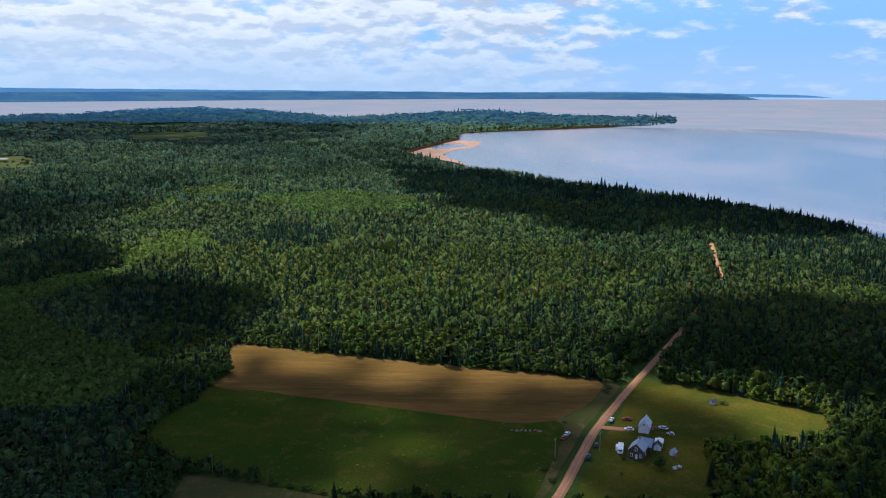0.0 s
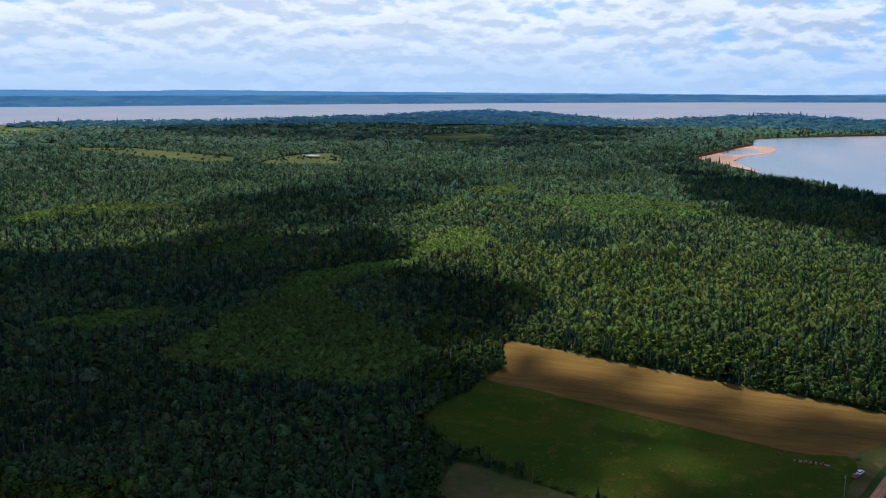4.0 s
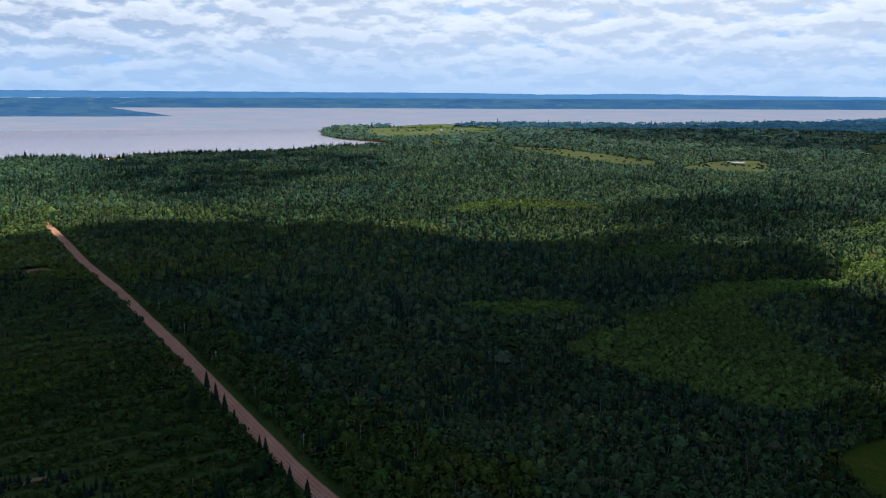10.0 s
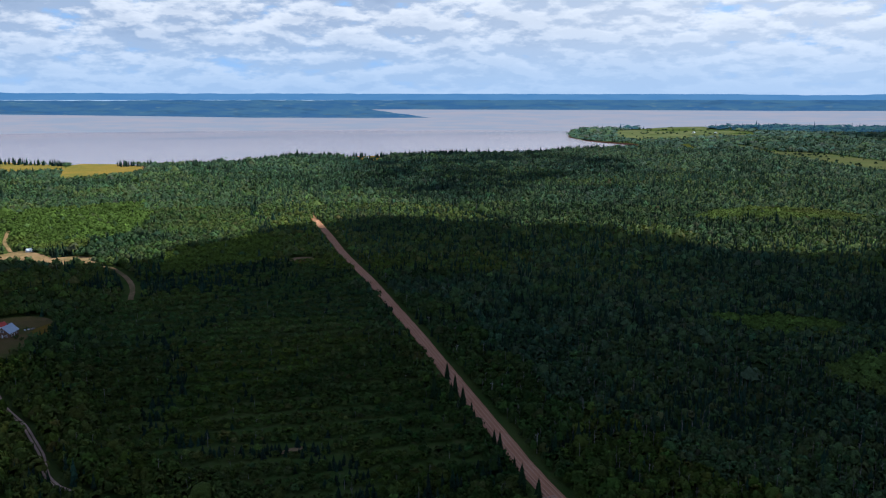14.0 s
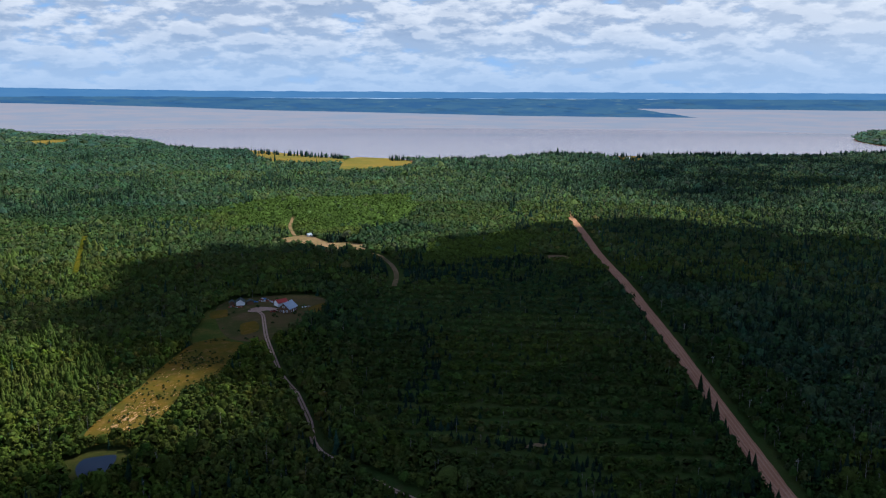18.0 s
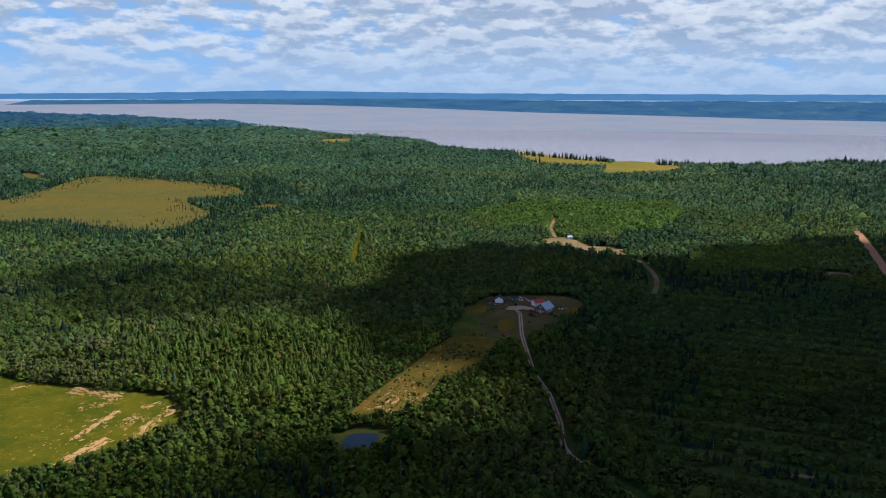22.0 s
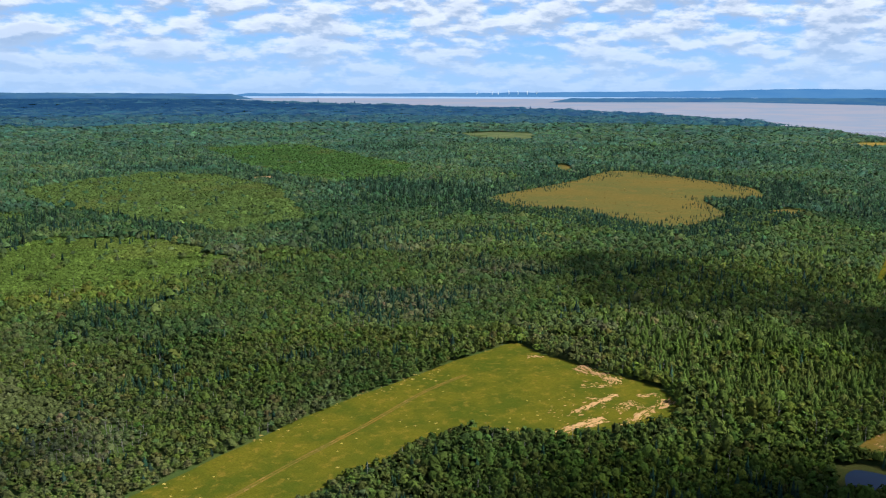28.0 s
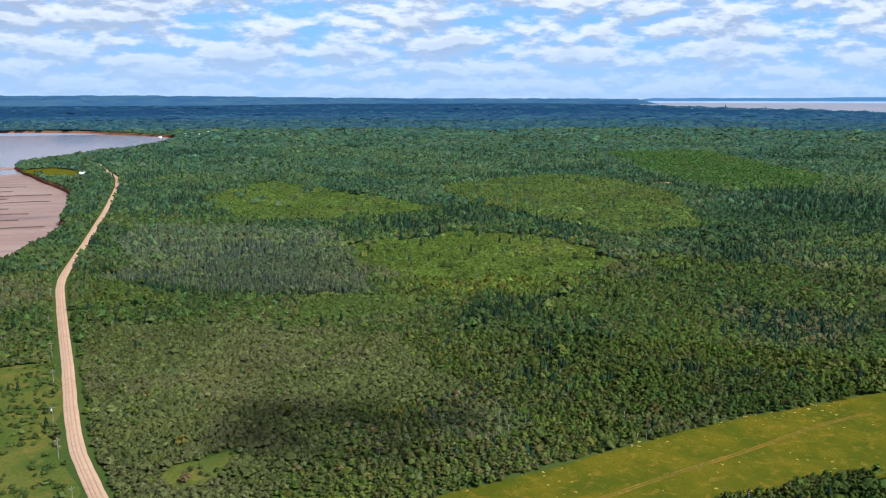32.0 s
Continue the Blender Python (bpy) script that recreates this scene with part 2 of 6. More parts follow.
def far_glow_material(name, a, c, scale=0.006, tall=6.0, fields=None):
    """The far distance: the hazy air's light is put into its emission."""
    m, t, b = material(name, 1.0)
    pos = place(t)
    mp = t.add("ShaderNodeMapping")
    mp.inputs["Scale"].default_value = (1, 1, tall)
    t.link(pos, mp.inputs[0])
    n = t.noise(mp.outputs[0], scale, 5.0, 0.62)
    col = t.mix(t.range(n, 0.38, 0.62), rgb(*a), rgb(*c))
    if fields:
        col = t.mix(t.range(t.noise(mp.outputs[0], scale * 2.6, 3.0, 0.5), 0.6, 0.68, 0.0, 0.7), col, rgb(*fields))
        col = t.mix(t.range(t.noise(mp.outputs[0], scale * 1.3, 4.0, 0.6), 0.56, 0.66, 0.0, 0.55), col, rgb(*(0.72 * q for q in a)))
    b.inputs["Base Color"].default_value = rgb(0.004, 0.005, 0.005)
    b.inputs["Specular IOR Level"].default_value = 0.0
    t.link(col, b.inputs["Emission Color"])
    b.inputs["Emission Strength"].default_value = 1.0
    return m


FARLAND = far_glow_material("far_land", (0.027, 0.073, 0.145), (0.040, 0.091, 0.145), 0.005, 9.0, (0.07, 0.12, 0.15))
FARHILL = far_glow_material("far_hills", (0.05, 0.125, 0.235), (0.058, 0.135, 0.24))
# emission stands in for the sky's reflection in the far sea
FARSEA_GLOW = far_glow_material("far_sea_glow", (0.185, 0.205, 0.245), (0.225, 0.215, 0.238), 0.004, 30.0)


def cloud_material(name, dense):
    m, t, b = material(name, 1.0)
    b.inputs["Base Color"].default_value = rgb(0.85, 0.85, 0.85)
    tr = t.add("ShaderNodeBsdfTransparent")
    mx = t.add("ShaderNodeMixShader")
    mx.inputs[0].default_value = dense
    t.link(tr.outputs[0], mx.inputs[1]), t.link(b.outputs[0], mx.inputs[2])
    t.link(mx.outputs[0], m.node_tree.nodes["Material Output"].inputs[0])
    return m


CLOUD = cloud_material("cloud_vapour", 0.8)
SHROUD = cloud_material("ragged_cloud_vapour", 0.68)
VEIL = cloud_material("veil_cloud_vapour", 0.24)
THIN_CLOUD = cloud_material("thin_cloud_vapour", 0.1)


# ---- plan helpers ----
rng = np.random.default_rng(7)
FAR_FROM, FAR_ROOM = 4200.0, 600.0


def drawn_in(v):
    """The distance past 4.2 km is drawn in along the line of sight, so that all of it lies within five kilometres."""
    v = np.asarray(v, float)
    d = np.hypot(v[:, 0], v[:, 1]) + 1e-9
    r = np.where(d > FAR_FROM, FAR_FROM + FAR_ROOM * (1 - np.exp(-np.maximum(d - FAR_FROM, 0) / FAR_ROOM / 2.2)), d)
    e = np.array(EYE)
    return e + (v - e) * (r / d)[:, None], r / d


def lattice(ix, iy, seed):
    h = (ix.astype(np.int64) * 374761393 + iy.astype(np.int64) * 668265263 + seed * 1442695041) & 0xFFFFFFFF
    h = ((h ^ (h >> 13)) * 1274126177) & 0xFFFFFFFF
    return ((h ^ (h >> 16)) & 0xFFFF) / 65535.0


def blend(x, y, size, seed, octaves=3):
    """Smooth noise from 0 to 1 over the plan."""
    out, amp, total = 0.0, 1.0, 0.0
    for o in range(octaves):
        u, v = np.asarray(x) / size, np.asarray(y) / size
        i, j = np.floor(u), np.floor(v)
        f, g = u - i, v - j
        f, g = f * f * (3 - 2 * f), g * g * (3 - 2 * g)
        s = seed + o * 17
        a = lattice(i, j, s) * (1 - f) + lattice(i + 1, j, s) * f
        c = lattice(i, j + 1, s) * (1 - f) + lattice(i + 1, j + 1, s) * f
        out, total = out + amp * (a * (1 - g) + c * g), total + amp
        amp, size = amp * 0.5, size * 0.5
    return out / total


def inside(poly, x, y):
    p = np.asarray(poly, float)
    hit = np.zeros(np.shape(x), bool)
    for (ax, ay), (bx, by) in zip(p, np.roll(p, -1, 0)):
        with np.errstate(divide="ignore", invalid="ignore"):
            hit ^= ((ay > y) != (by > y)) & (x < (bx - ax) * (y - ay) / (by - ay) + ax)
    return hit


def near_line(line, x, y):
    """Distance to a line of several pieces."""
    best = np.full(np.shape(x), 1e9)
    for (ax, ay), (bx, by) in zip(line[:-1], line[1:]):
        dx_, dy_ = bx - ax, by - ay
        k = np.clip(((x - ax) * dx_ + (y - ay) * dy_) / (dx_ * dx_ + dy_ * dy_), 0, 1)
        best = np.minimum(best, np.hypot(x - ax - k * dx_, y - ay - k * dy_))
    return best


def rounded(line, step, closed=False, shake=0.0, seed=1):
    """A smooth line through the points, with small irregularities."""
    p = [Vector((*q, 0)) for q in line]
    n = len(p)
    out = []
    for i in range(n if closed else n - 1):
        a, b, c, d = ((p[(i + k) % n] for k in (-1, 0, 1, 2)) if closed else (p[max(i - 1, 0)], p[i], p[i + 1], p[min(i + 2, n - 1)]))
        m = max(1, int((c - b).length / step))
        for k in range(m):
            u = k / m
            t1, t2 = (c - a) * 0.35, (d - b) * 0.35
            cap = (c - b).length
            t1, t2 = (t * min(1.0, cap / max(t.length, 1e-6)) for t in (t1, t2))
            q = b * (2 * u**3 - 3 * u**2 + 1) + t1 * (u**3 - 2 * u**2 + u) + c * (3 * u**2 - 2 * u**3) + t2 * (u**3 - u**2)
            out.append((q.x, q.y))
    if not closed:
        out.append((p[-1].x, p[-1].y))
    o = np.array(out)
    if shake:
        o = o + shake * 2 * np.stack([blend(o[:, 0], o[:, 1], step * 3, seed) - 0.5, blend(o[:, 0], o[:, 1], step * 3, seed + 5) - 0.5], 1)
    return o


def mesh_object(name, verts, faces, mat, smooth=False):
    me = bpy.data.meshes.new(name)
    me.from_pydata([tuple(v) for v in verts], [], [tuple(f) for f in faces])
    me.materials.append(mat)
    if smooth:
        me.polygons.foreach_set("use_smooth", [True] * len(me.polygons))
    me.update()
    return new(name, me)


def rise(x, y):
    """Gentle waves of the ground."""
    return (blend(x, y, 180.0, 3) - 0.5) * 1.6 + (blend(x, y, 900.0, 9) - 0.5) * np.clip(np.hypot(x, y) / 900 - 0.6, 0, 3) * 8.0


def cdt(points, edge, extra):
    from mathutils import geometry
    allp = [Vector(q) for q in points] + [Vector(q) for q in extra]
    n = edge
    out = geometry.delaunay_2d_cdt(allp, [], [list(range(n))], 1, 0.001)
    return np.array([(v.x, v.y) for v in out[0]]), out[2]


def sheet(name, poly, mat, lift, step=8.0, shake=2.0, label="", category="", grid=None, roll=0.0, seed=1):
    """A patch of ground with an uneven edge, lying on the land."""
    edge = rounded(poly, step, True, shake, seed)
    lo, hi = edge.min(0), edge.max(0)
    s = grid or step * 2
    gx, gy = np.meshgrid(np.arange(lo[0], hi[0], s), np.arange(lo[1], hi[1], s))
    gx, gy = gx.ravel() + rng.uniform(-0.3, 0.3, gx.size) * s, gy.ravel() + rng.uniform(-0.3, 0.3, gy.size) * s
    keep = inside(edge, gx, gy) & (near_line(np.vstack([edge, edge[:1]]), gx, gy) > s * 0.3)
    v, f = cdt(edge, len(edge), np.stack([gx[keep], gy[keep]], 1))
    z = rise(v[:, 0], v[:, 1]) + lift + roll * (blend(v[:, 0], v[:, 1], s * 2.5, seed + 2) - 0.5)
    v3, _ = drawn_in(np.column_stack([v, z]))
    ob = mesh_object(name, v3, f, mat, True)
    return tagged(ob, label, category or "field", kind="structure")


def ribbon(name, line, width, mat, lift, step=5.0, crown=0.12, shake=0.3, label="", seed=3):
    """A strip of road along a line: two wheel tracks and a crown."""
    c = rounded(line, step)
    d = np.gradient(c, axis=0)
    d /= np.linalg.norm(d, axis=1)[:, None] + 1e-9
    nrm = np.stack([-d[:, 1], d[:, 0]], 1)
    prof = [(-0.5, -0.25), (-0.42, 0.0), (-0.27, -0.05), (-0.1, crown), (0.1, crown), (0.27, -0.05), (0.42, 0.0), (0.5, -0.25)]
    verts, faces = [], []
    for i, q in enumerate(c):
        for k, (o, h) in enumerate(prof):
            e = shake * 2 * (float(blend(q[0], q[1], 7.0, seed + k)) - 0.5) if k in (0, 7) else 0.0
            s = q + nrm[i] * (o * width + e)
            verts.append((s[0], s[1], float(rise(q[0], q[1])) + lift + h))
    for i in range(len(c) - 1):
        for k in range(7):
            a = i * 8 + k
            faces.append((a, a + 8, a + 9, a + 1))
    v3, _ = drawn_in(verts)
    ob = mesh_object(name, v3, faces, mat, True)
    return tagged(ob, label, "road", kind="structure")


# ---- the plan, in metres from the point below the camera ----
COAST_EAST = [(480, -250), (560, 150), (560, 560), (505, 800), (482, 921), (482, 1011), (454, 1110), (403, 1228), (322, 1333), (214, 1504), (107, 1700), (41, 1762), (-6, 1876), (-103, 2254),
              (-42, 2592), (50, 3012), (90, 3434), (540, 3848), (948, 4212), (1199, 4541), (1293, 4817), (1378, 5360), (830, 5932), (325, 6672), (20, 6263), (-303, 5476), (-611, 5070)]
COAST_WEST = [(-1232, 6207), (-2072, 7243), (-2201, 6570), (-2250, 5557), (-2400, 4901), (-2482, 4460), (-3100, 3978), (-3285, 3579), (-3194, 3199), (-3321, 2642),
              (-3303, 2418), (-2891, 2084), (-2580, 1959), (-2304, 1935), (-2108, 1784), (-2137, 1607), (-2071, 1345), (-2151, 1074), (-2088, 897), (-2207, 697), (-2096, 565), (-2072, 430),
              (-2087, 344), (-2122, 267), (-2198, 138), (-2475, -139), (-2598, -321), (-2886, -425), (-3181, -701), (-3349, -895), (-4030, -1320), (-4642, -1866)]
COAST_SOUTH = [(-5333, -2653), (-5900, -3400), (-6441, -4223), (-6805, -5175), (-7021, -6768), (-7085, -8392), (-8298, -11470), (-13878, -20379), (-12410, -26386), (-5249, -28051), (2637, -28187), (9000, -25000),
               (2600, -4700), (900, -4400), (316, -4402), (-39, -4242), (-357, -3729), (-359, -3533), (-210, -2940), (-20, -2616), (123, -2325), (128, -2178), (39, -1749), (15, -1582), (24, -1220), (14, -1172),
               (75, -906), (101, -799), (230, -600), (400, -420)]
LAND = COAST_EAST + COAST_WEST + COAST_SOUTH
HAY_FIELD = [(-132, 525), (-78, 511), (6, 486), (57, 472), (88, 459), (87, 446), (76, 424), (56, 401), (33, 398), (-24, 417), (-66, 430), (-125, 448), (-121, 470)]
GREEN_FIELD = [(-125, 448), (-66, 430), (-24, 417), (33, 398), (56, 401), (59, 389), (52, 364), (35, 315), (-41, 319), (-65, 328), (-92, 342), (-120, 355), (-139, 381), (-136, 406), (-128, 426)]
SMALL_MEADOW = [(-108, 338), (-85, 333), (-51, 322), (-31, 305), (-37, 284), (-102, 296)]
FARM_YARD = [(111, 463), (144, 446), (168, 428), (191, 410), (179, 378), (160, 371), (142, 365), (119, 364), (115, 336), (103, 311), (52, 310), (63, 346), (81, 390), (99, 437)]
HOUSE_YARD = [(-639, -55), (-673, -45), (-681, 11), (-652, 30), (-612, 18), (-564, -1), (-552, -23), (-569, -43)]
STRIP = [(-394, -100), (-485, -80), (-553, -62), (-566, -43), (-544, -30), (-494, -37), (-449, -58), (-409, -64), (-397, -82)]
POND = [(-371, -93), (-378, -91), (-381, -79), (-369, -78), (-359, -81), (-360, -90)]
SAND_PIT = [(-938, -22), (-955, -10), (-978, 18), (-945, 36), (-922, 44), (-920, 68), (-890, 84), (-872, 76), (-868, 50), (-888, 28), (-912, -6)]
BOG_FLAT = [(-1047, -806), (-1315, -838), (-1554, -896), (-1598, -855), (-1470, -578), (-1311, -481), (-1230, -541), (-1101, -450), (-951, -449), (-959, -523), (-1005, -625), (-972, -682), (-980, -724)]
BOG_SMALL = [(-1169, -426), (-1217, -414), (-1214, -382), (-1161, -378)]
SOUTH_FIELD = [(-433, -315), (-427, -287), (-422, -232), (-417, -202), (-399, -182), (-379, -177), (-350, -189), (-326, -205), (-307, -237), (-302, -248), (-276, -253), (-252, -251), (-226, -252), (-195, -250), (-150, -262), (-110, -275),
               (-101, -290), (-130, -300), (-172, -304), (-221, -311), (-293, -318)]
YELLOW_A = [(-2485, -104), (-2353, 10), (-2197, 124), (-2105, 139), (-1960, 100), (-2080, -40)]
YELLOW_B = [(-2105, 139), (-2203, 181), (-2119, 284), (-1960, 292), (-1830, 235), (-1790, 110)]
YELLOW_C = [(-2889, -802), (-2974, -696), (-2770, -649), (-2697, -740)]
CAPE_FIELD = [(-2700, 2200), (-3098, 2500), (-3300, 2891), (-3300, 3208), (-3039, 3009), (-2756, 2977), (-2440, 2640), (-2540, 2500), (-2500, 2330), (-2540, 2160)]
CAPE_LAWN = [(-2109, 1953), (-2150, 2030), (-1905, 1830), (-1880, 1780)]
FEN_STRIP = [(-2097, 2105), (-1950, 2097), (-1744, 1946), (-1597, 2001), (-1384, 1934), (-1262, 1884), (-1177, 1861), (-1090, 1710), (-1140, 1660), (-1250, 1690), (-1410, 1750), (-1590, 1820), (-1790, 1930)]
FEN = [(-1010, 1690), (-1068, 1841), (-1072, 2011), (-1015, 2080), (-935, 1964), (-850, 1770), (-920, 1700)]
NORTH_FIELD = [(-1106, 3015), (-1054, 3237), (-884, 3219), (-770, 2760), (-870, 2670), (-980, 2720)]
NORTH_FIELD_FAR = [(-1404, 3533), (-1363, 3906), (-1300, 4150), (-1100, 4100), (-930, 3700), (-1110, 3590)]
SOUTH_PASTURE = [(-2448, -2053), (-2674, -2043), (-2688, -1879), (-2340, -1640), (-2250, -1760)]
BOG_EAST = [(-1600, -1062), (-1640, -1060), (-1600, -1010), (-1500, -950), (-1500, -975)]
SHORE_FIELD = [(-2040, 780), (-2125, 820), (-2110, 915), (-1960, 850)]
ROAD_CLEARING = [(-808, 246), (-818, 262), (-806, 276), (-790, 270), (-796, 256)]
ALDER_GAP = [(-22, -356), (-27, -370), (-40, -373), (-55, -381), (-60, -372), (-49, -361), (-46, -350), (-30, -344)]
SAND_CUT = [(-985, -1330), (-1030, -1325), (-985, -1262), (-955, -1275)]
SAND_SPOT = [(-357, 103), (-361, 108), (-361, 116), (-357, 113)]
SCRUB_A = [(-263, -885), (-426, -922), (-499, -824), (-481, -687), (-424, -639), (-338, -650), (-257, -685), (-244, -773)]
SCRUB_B = [(-173, -1411), (-339, -1643), (-426, -1345), (-486, -1110), (-315, -1046), (-187, -1129)]
ROADSIDE = [(68, -549), (33, -557), (22, -535), (17, -492), (20, -420), (10, -350), (60, -340), (90, -473)]
GREY_WOOD = [(-55, -1132), (-283, -984), (-229, -780), (-233, -648), (-145, -675), (-26, -797)]
GREY_SMALL = [(-160, -396), (-200, -383), (-197, -347), (-163, -339), (-146, -361)]
MUD_FLAT = [(128, -2260), (42, -1902), (18, -1643), (27, -1278), (14, -1200), (75, -960), (101, -860), (600, -700), (700, -1500), (300, -2290)]
SHINGLE = [(57, 1921), (-21, 2127), (-112, 2337), (-57, 2631), (49, 2979), (90, 3419), (140, 3500), (111, 2699), (28, 2435), (1, 2240)]
ROAD = [(286, 902), (272, 845), (260, 801), (240, 721), (223, 689), (189, 618), (158, 555), (122, 485), (95, 433), (74, 390), (59, 352), (46, 319), (16, 262), (-40, 205), (-120, 176), (-200, 180),
        (-277, 191), (-335, 204), (-454, 232), (-512, 246), (-585, 262), (-680, 283), (-810, 308), (-937, 337), (-1047, 361), (-1150, 384), (-1400, 400), (-1750, 300), (-2060, 300)]
ROAD_NORTH, ROAD_WEST = ROAD[:15], ROAD[14:]
COAST_ROAD = [(-120, -2620), (-60, -2480), (-17, -2383), (-47, -2228), (-58, -1999), (-70, -1823), (-58, -1599), (-30, -1288), (-1, -1018), (18, -843), (21, -780), (18, -658), (14, -543), (12, -461), (9, -405), (2, -353), (-12, -250), (-40, -100), (-70, 60), (-90, 180)]
DRIVE = [(-636, -25), (-620, -20), (-560, -16), (-480, -6), (-448, 2), (-405, 8), (-367, 12), (-300, 60), (-270, 130), (-265, 190)]
TRAIL = [(-862, 70), (-848, 85), (-835, 90), (-791, 95), (-759, 95), (-730, 92), (-700, 86)]
PATH_A = [(-1007, -225), (-875, -202), (-772, -184)]
PATH_B = [(-1130, 7), (-1044, 2), (-975, 7)]
VERGE = [(90, 462), (98, 452), (72, 398), (57, 362), (42, 322), (30, 296), (20, 300), (35, 315), (52, 364), (59, 389), (56, 401), (76, 424), (87, 446)]
YARD_MEADOW = [(-645, -58), (-600, -64), (-560, -66), (-535, -50), (-530, -28), (-556, -14), (-600, -22)]
POND_BANK = [(-378, -100), (-387, -90), (-387, -75), (-369, -70), (-354, -76), (-352, -92), (-364, -98)]
SHORE_LAWN = [(95, -2120), (45, -2130), (0, -2010), (-12, -1900), (20, -1850), (60, -1900), (110, -2060)]
FARM_DRIVE = [(74, 393), (82, 391), (90, 389)]


# ---- ground and sea ----
def build_land():
    edge = rounded(LAND, 60.0, True, 10.0, 4)
    rings, pts = 40.0, []
    while rings < 27000:
        n = max(24, int(2 * math.pi * rings / max(25.0, rings * 0.045)))
        a = np.arange(n) * 2 * math.pi / n + rings
        pts.append(np.stack([np.cos(a) * rings, np.sin(a) * rings], 1))
        rings *= 1.05 if rings > 400 else 1.12
    pts = np.vstack(pts)
    pts = pts[inside(edge, pts[:, 0], pts[:, 1])]
    pts = pts[near_line(np.vstack([edge, edge[:1]]), pts[:, 0], pts[:, 1]) > 14]
    v, f = cdt(edge, len(edge), pts)
    v3, _ = drawn_in(np.column_stack([v, rise(v[:, 0], v[:, 1])]))
    ob = mesh_object("ground", v3, f, FLOOR, True)
    tagged(ob, "flat wooded land with dark mossy soil", "ground", kind="structure")
    # the eroded cliff below its edge
    n = len(edge)
    rows = []
    cx, cy = edge[:, 0], edge[:, 1]
    tang = np.roll(edge, -1, 0) - np.roll(edge, 1, 0)
    tang /= np.linalg.norm(tang, axis=1)[:, None] + 1e-9
    out = np.stack([-tang[:, 1], tang[:, 0]], 1)
    if inside(edge, cx[:1] + out[:1, 0] * 2, cy[:1] + out[:1, 1] * 2)[0]:
        out = -out
    for o, h in ((0.0, 0.0), (2.0, -2.5), (3.0, -6.0), (8.0, -9.5)):
        q = edge + out * (o * (0.6 + 0.8 * blend(cx, cy, 25.0, 8))[:, None])
        rows.append(np.column_stack([q, rise(cx, cy) + h]))
    v3, _ = drawn_in(np.vstack(rows))
    faces = [(k * n + i, k * n + (i + 1) % n, (k + 1) * n + (i + 1) % n, (k + 1) * n + i) for k in range(3) for i in range(n)]
    tagged(mesh_object("cliff", v3, faces, CLIFF), "low eroded cliff of red earth above the shore", "cliff", kind="structure")
    return edge


SEA_LEVEL = -8.0


def build_sea():
    verts, faces, n = [], [], 360
    radii = [150.0]
    while radii[-1] < 4100:
        radii.append(radii[-1] * 1.06)
    for r in radii:
        for k in range(n):
            a = 2 * math.pi * k / n
            verts.append((r * math.cos(a), r * math.sin(a), SEA_LEVEL))
    for i in range(len(radii) - 1):
        for k in range(n):
            faces.append((i * n + k, i * n + (k + 1) % n, (i + 1) * n + (k + 1) % n, (i + 1) * n + k))
    v3, _ = drawn_in(verts)
    tagged(mesh_object("water", v3, faces, SEA, True), "calm muddy pink-brown tidal sea", "water", kind="structure")
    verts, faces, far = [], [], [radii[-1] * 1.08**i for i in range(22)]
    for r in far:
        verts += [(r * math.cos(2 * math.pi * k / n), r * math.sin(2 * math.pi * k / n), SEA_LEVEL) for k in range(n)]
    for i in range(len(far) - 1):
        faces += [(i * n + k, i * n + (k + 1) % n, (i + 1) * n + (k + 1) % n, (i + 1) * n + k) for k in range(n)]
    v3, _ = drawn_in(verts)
    tagged(mesh_object("backdrop_sea", v3, faces, FARSEA_GLOW, True), "pale far sea below the horizon", "water", kind="structure")


def ridge(name, table, mat, label, near=0.97, seed=2, rough=0.03):
    """A far shore: for each bearing the dip of its water's edge and the height of its crest, in degrees."""
    t = np.array(table)
    az = np.arange(t[0, 0], t[-1, 0], 0.12)
    dip, top = np.interp(az, t[:, 0], t[:, 1]), np.interp(az, t[:, 0], t[:, 2])
    top = top + rough * (blend(az * 10, az * 0, 8.0, seed, 4) - 0.5) * 2
    ends = np.clip(np.minimum(az - az[0], az[-1] - az) / 1.5, 0, 1)
    top = -dip + (top + dip) * ends
    d0 = (EYE.z - SEA_LEVEL) / np.tan(np.radians(dip))
    d1 = d0 * 1.6
    rows = []
    for k in range(8):
        u = k / 7
        d = d0 + (d1 - d0) * u
        el = -dip + (top + dip) * (u ** 0.75) + rough * 0.5 * (blend(az * 10, az * 0 + k * 9, 9.0, seed + k, 3) - 0.5) * (0 < k < 7)
        z = EYE.z + d * np.tan(np.radians(el))
        rows.append(np.column_stack([-np.sin(np.radians(az)) * d, np.cos(np.radians(az)) * d, z]))
    n = len(az)
    v3, _ = drawn_in(np.vstack(rows))
    v3 = np.array(EYE) + (v3 - np.array(EYE)) * near
    faces = [(k * n + i, k * n + i + 1, (k + 1) * n + i + 1, (k + 1) * n + i) for k in range(7) for i in range(n - 1)]
    return tagged(mesh_object(name, v3, faces, mat, True), label, "far shore", kind="structure")


shore = build_land()
build_sea()
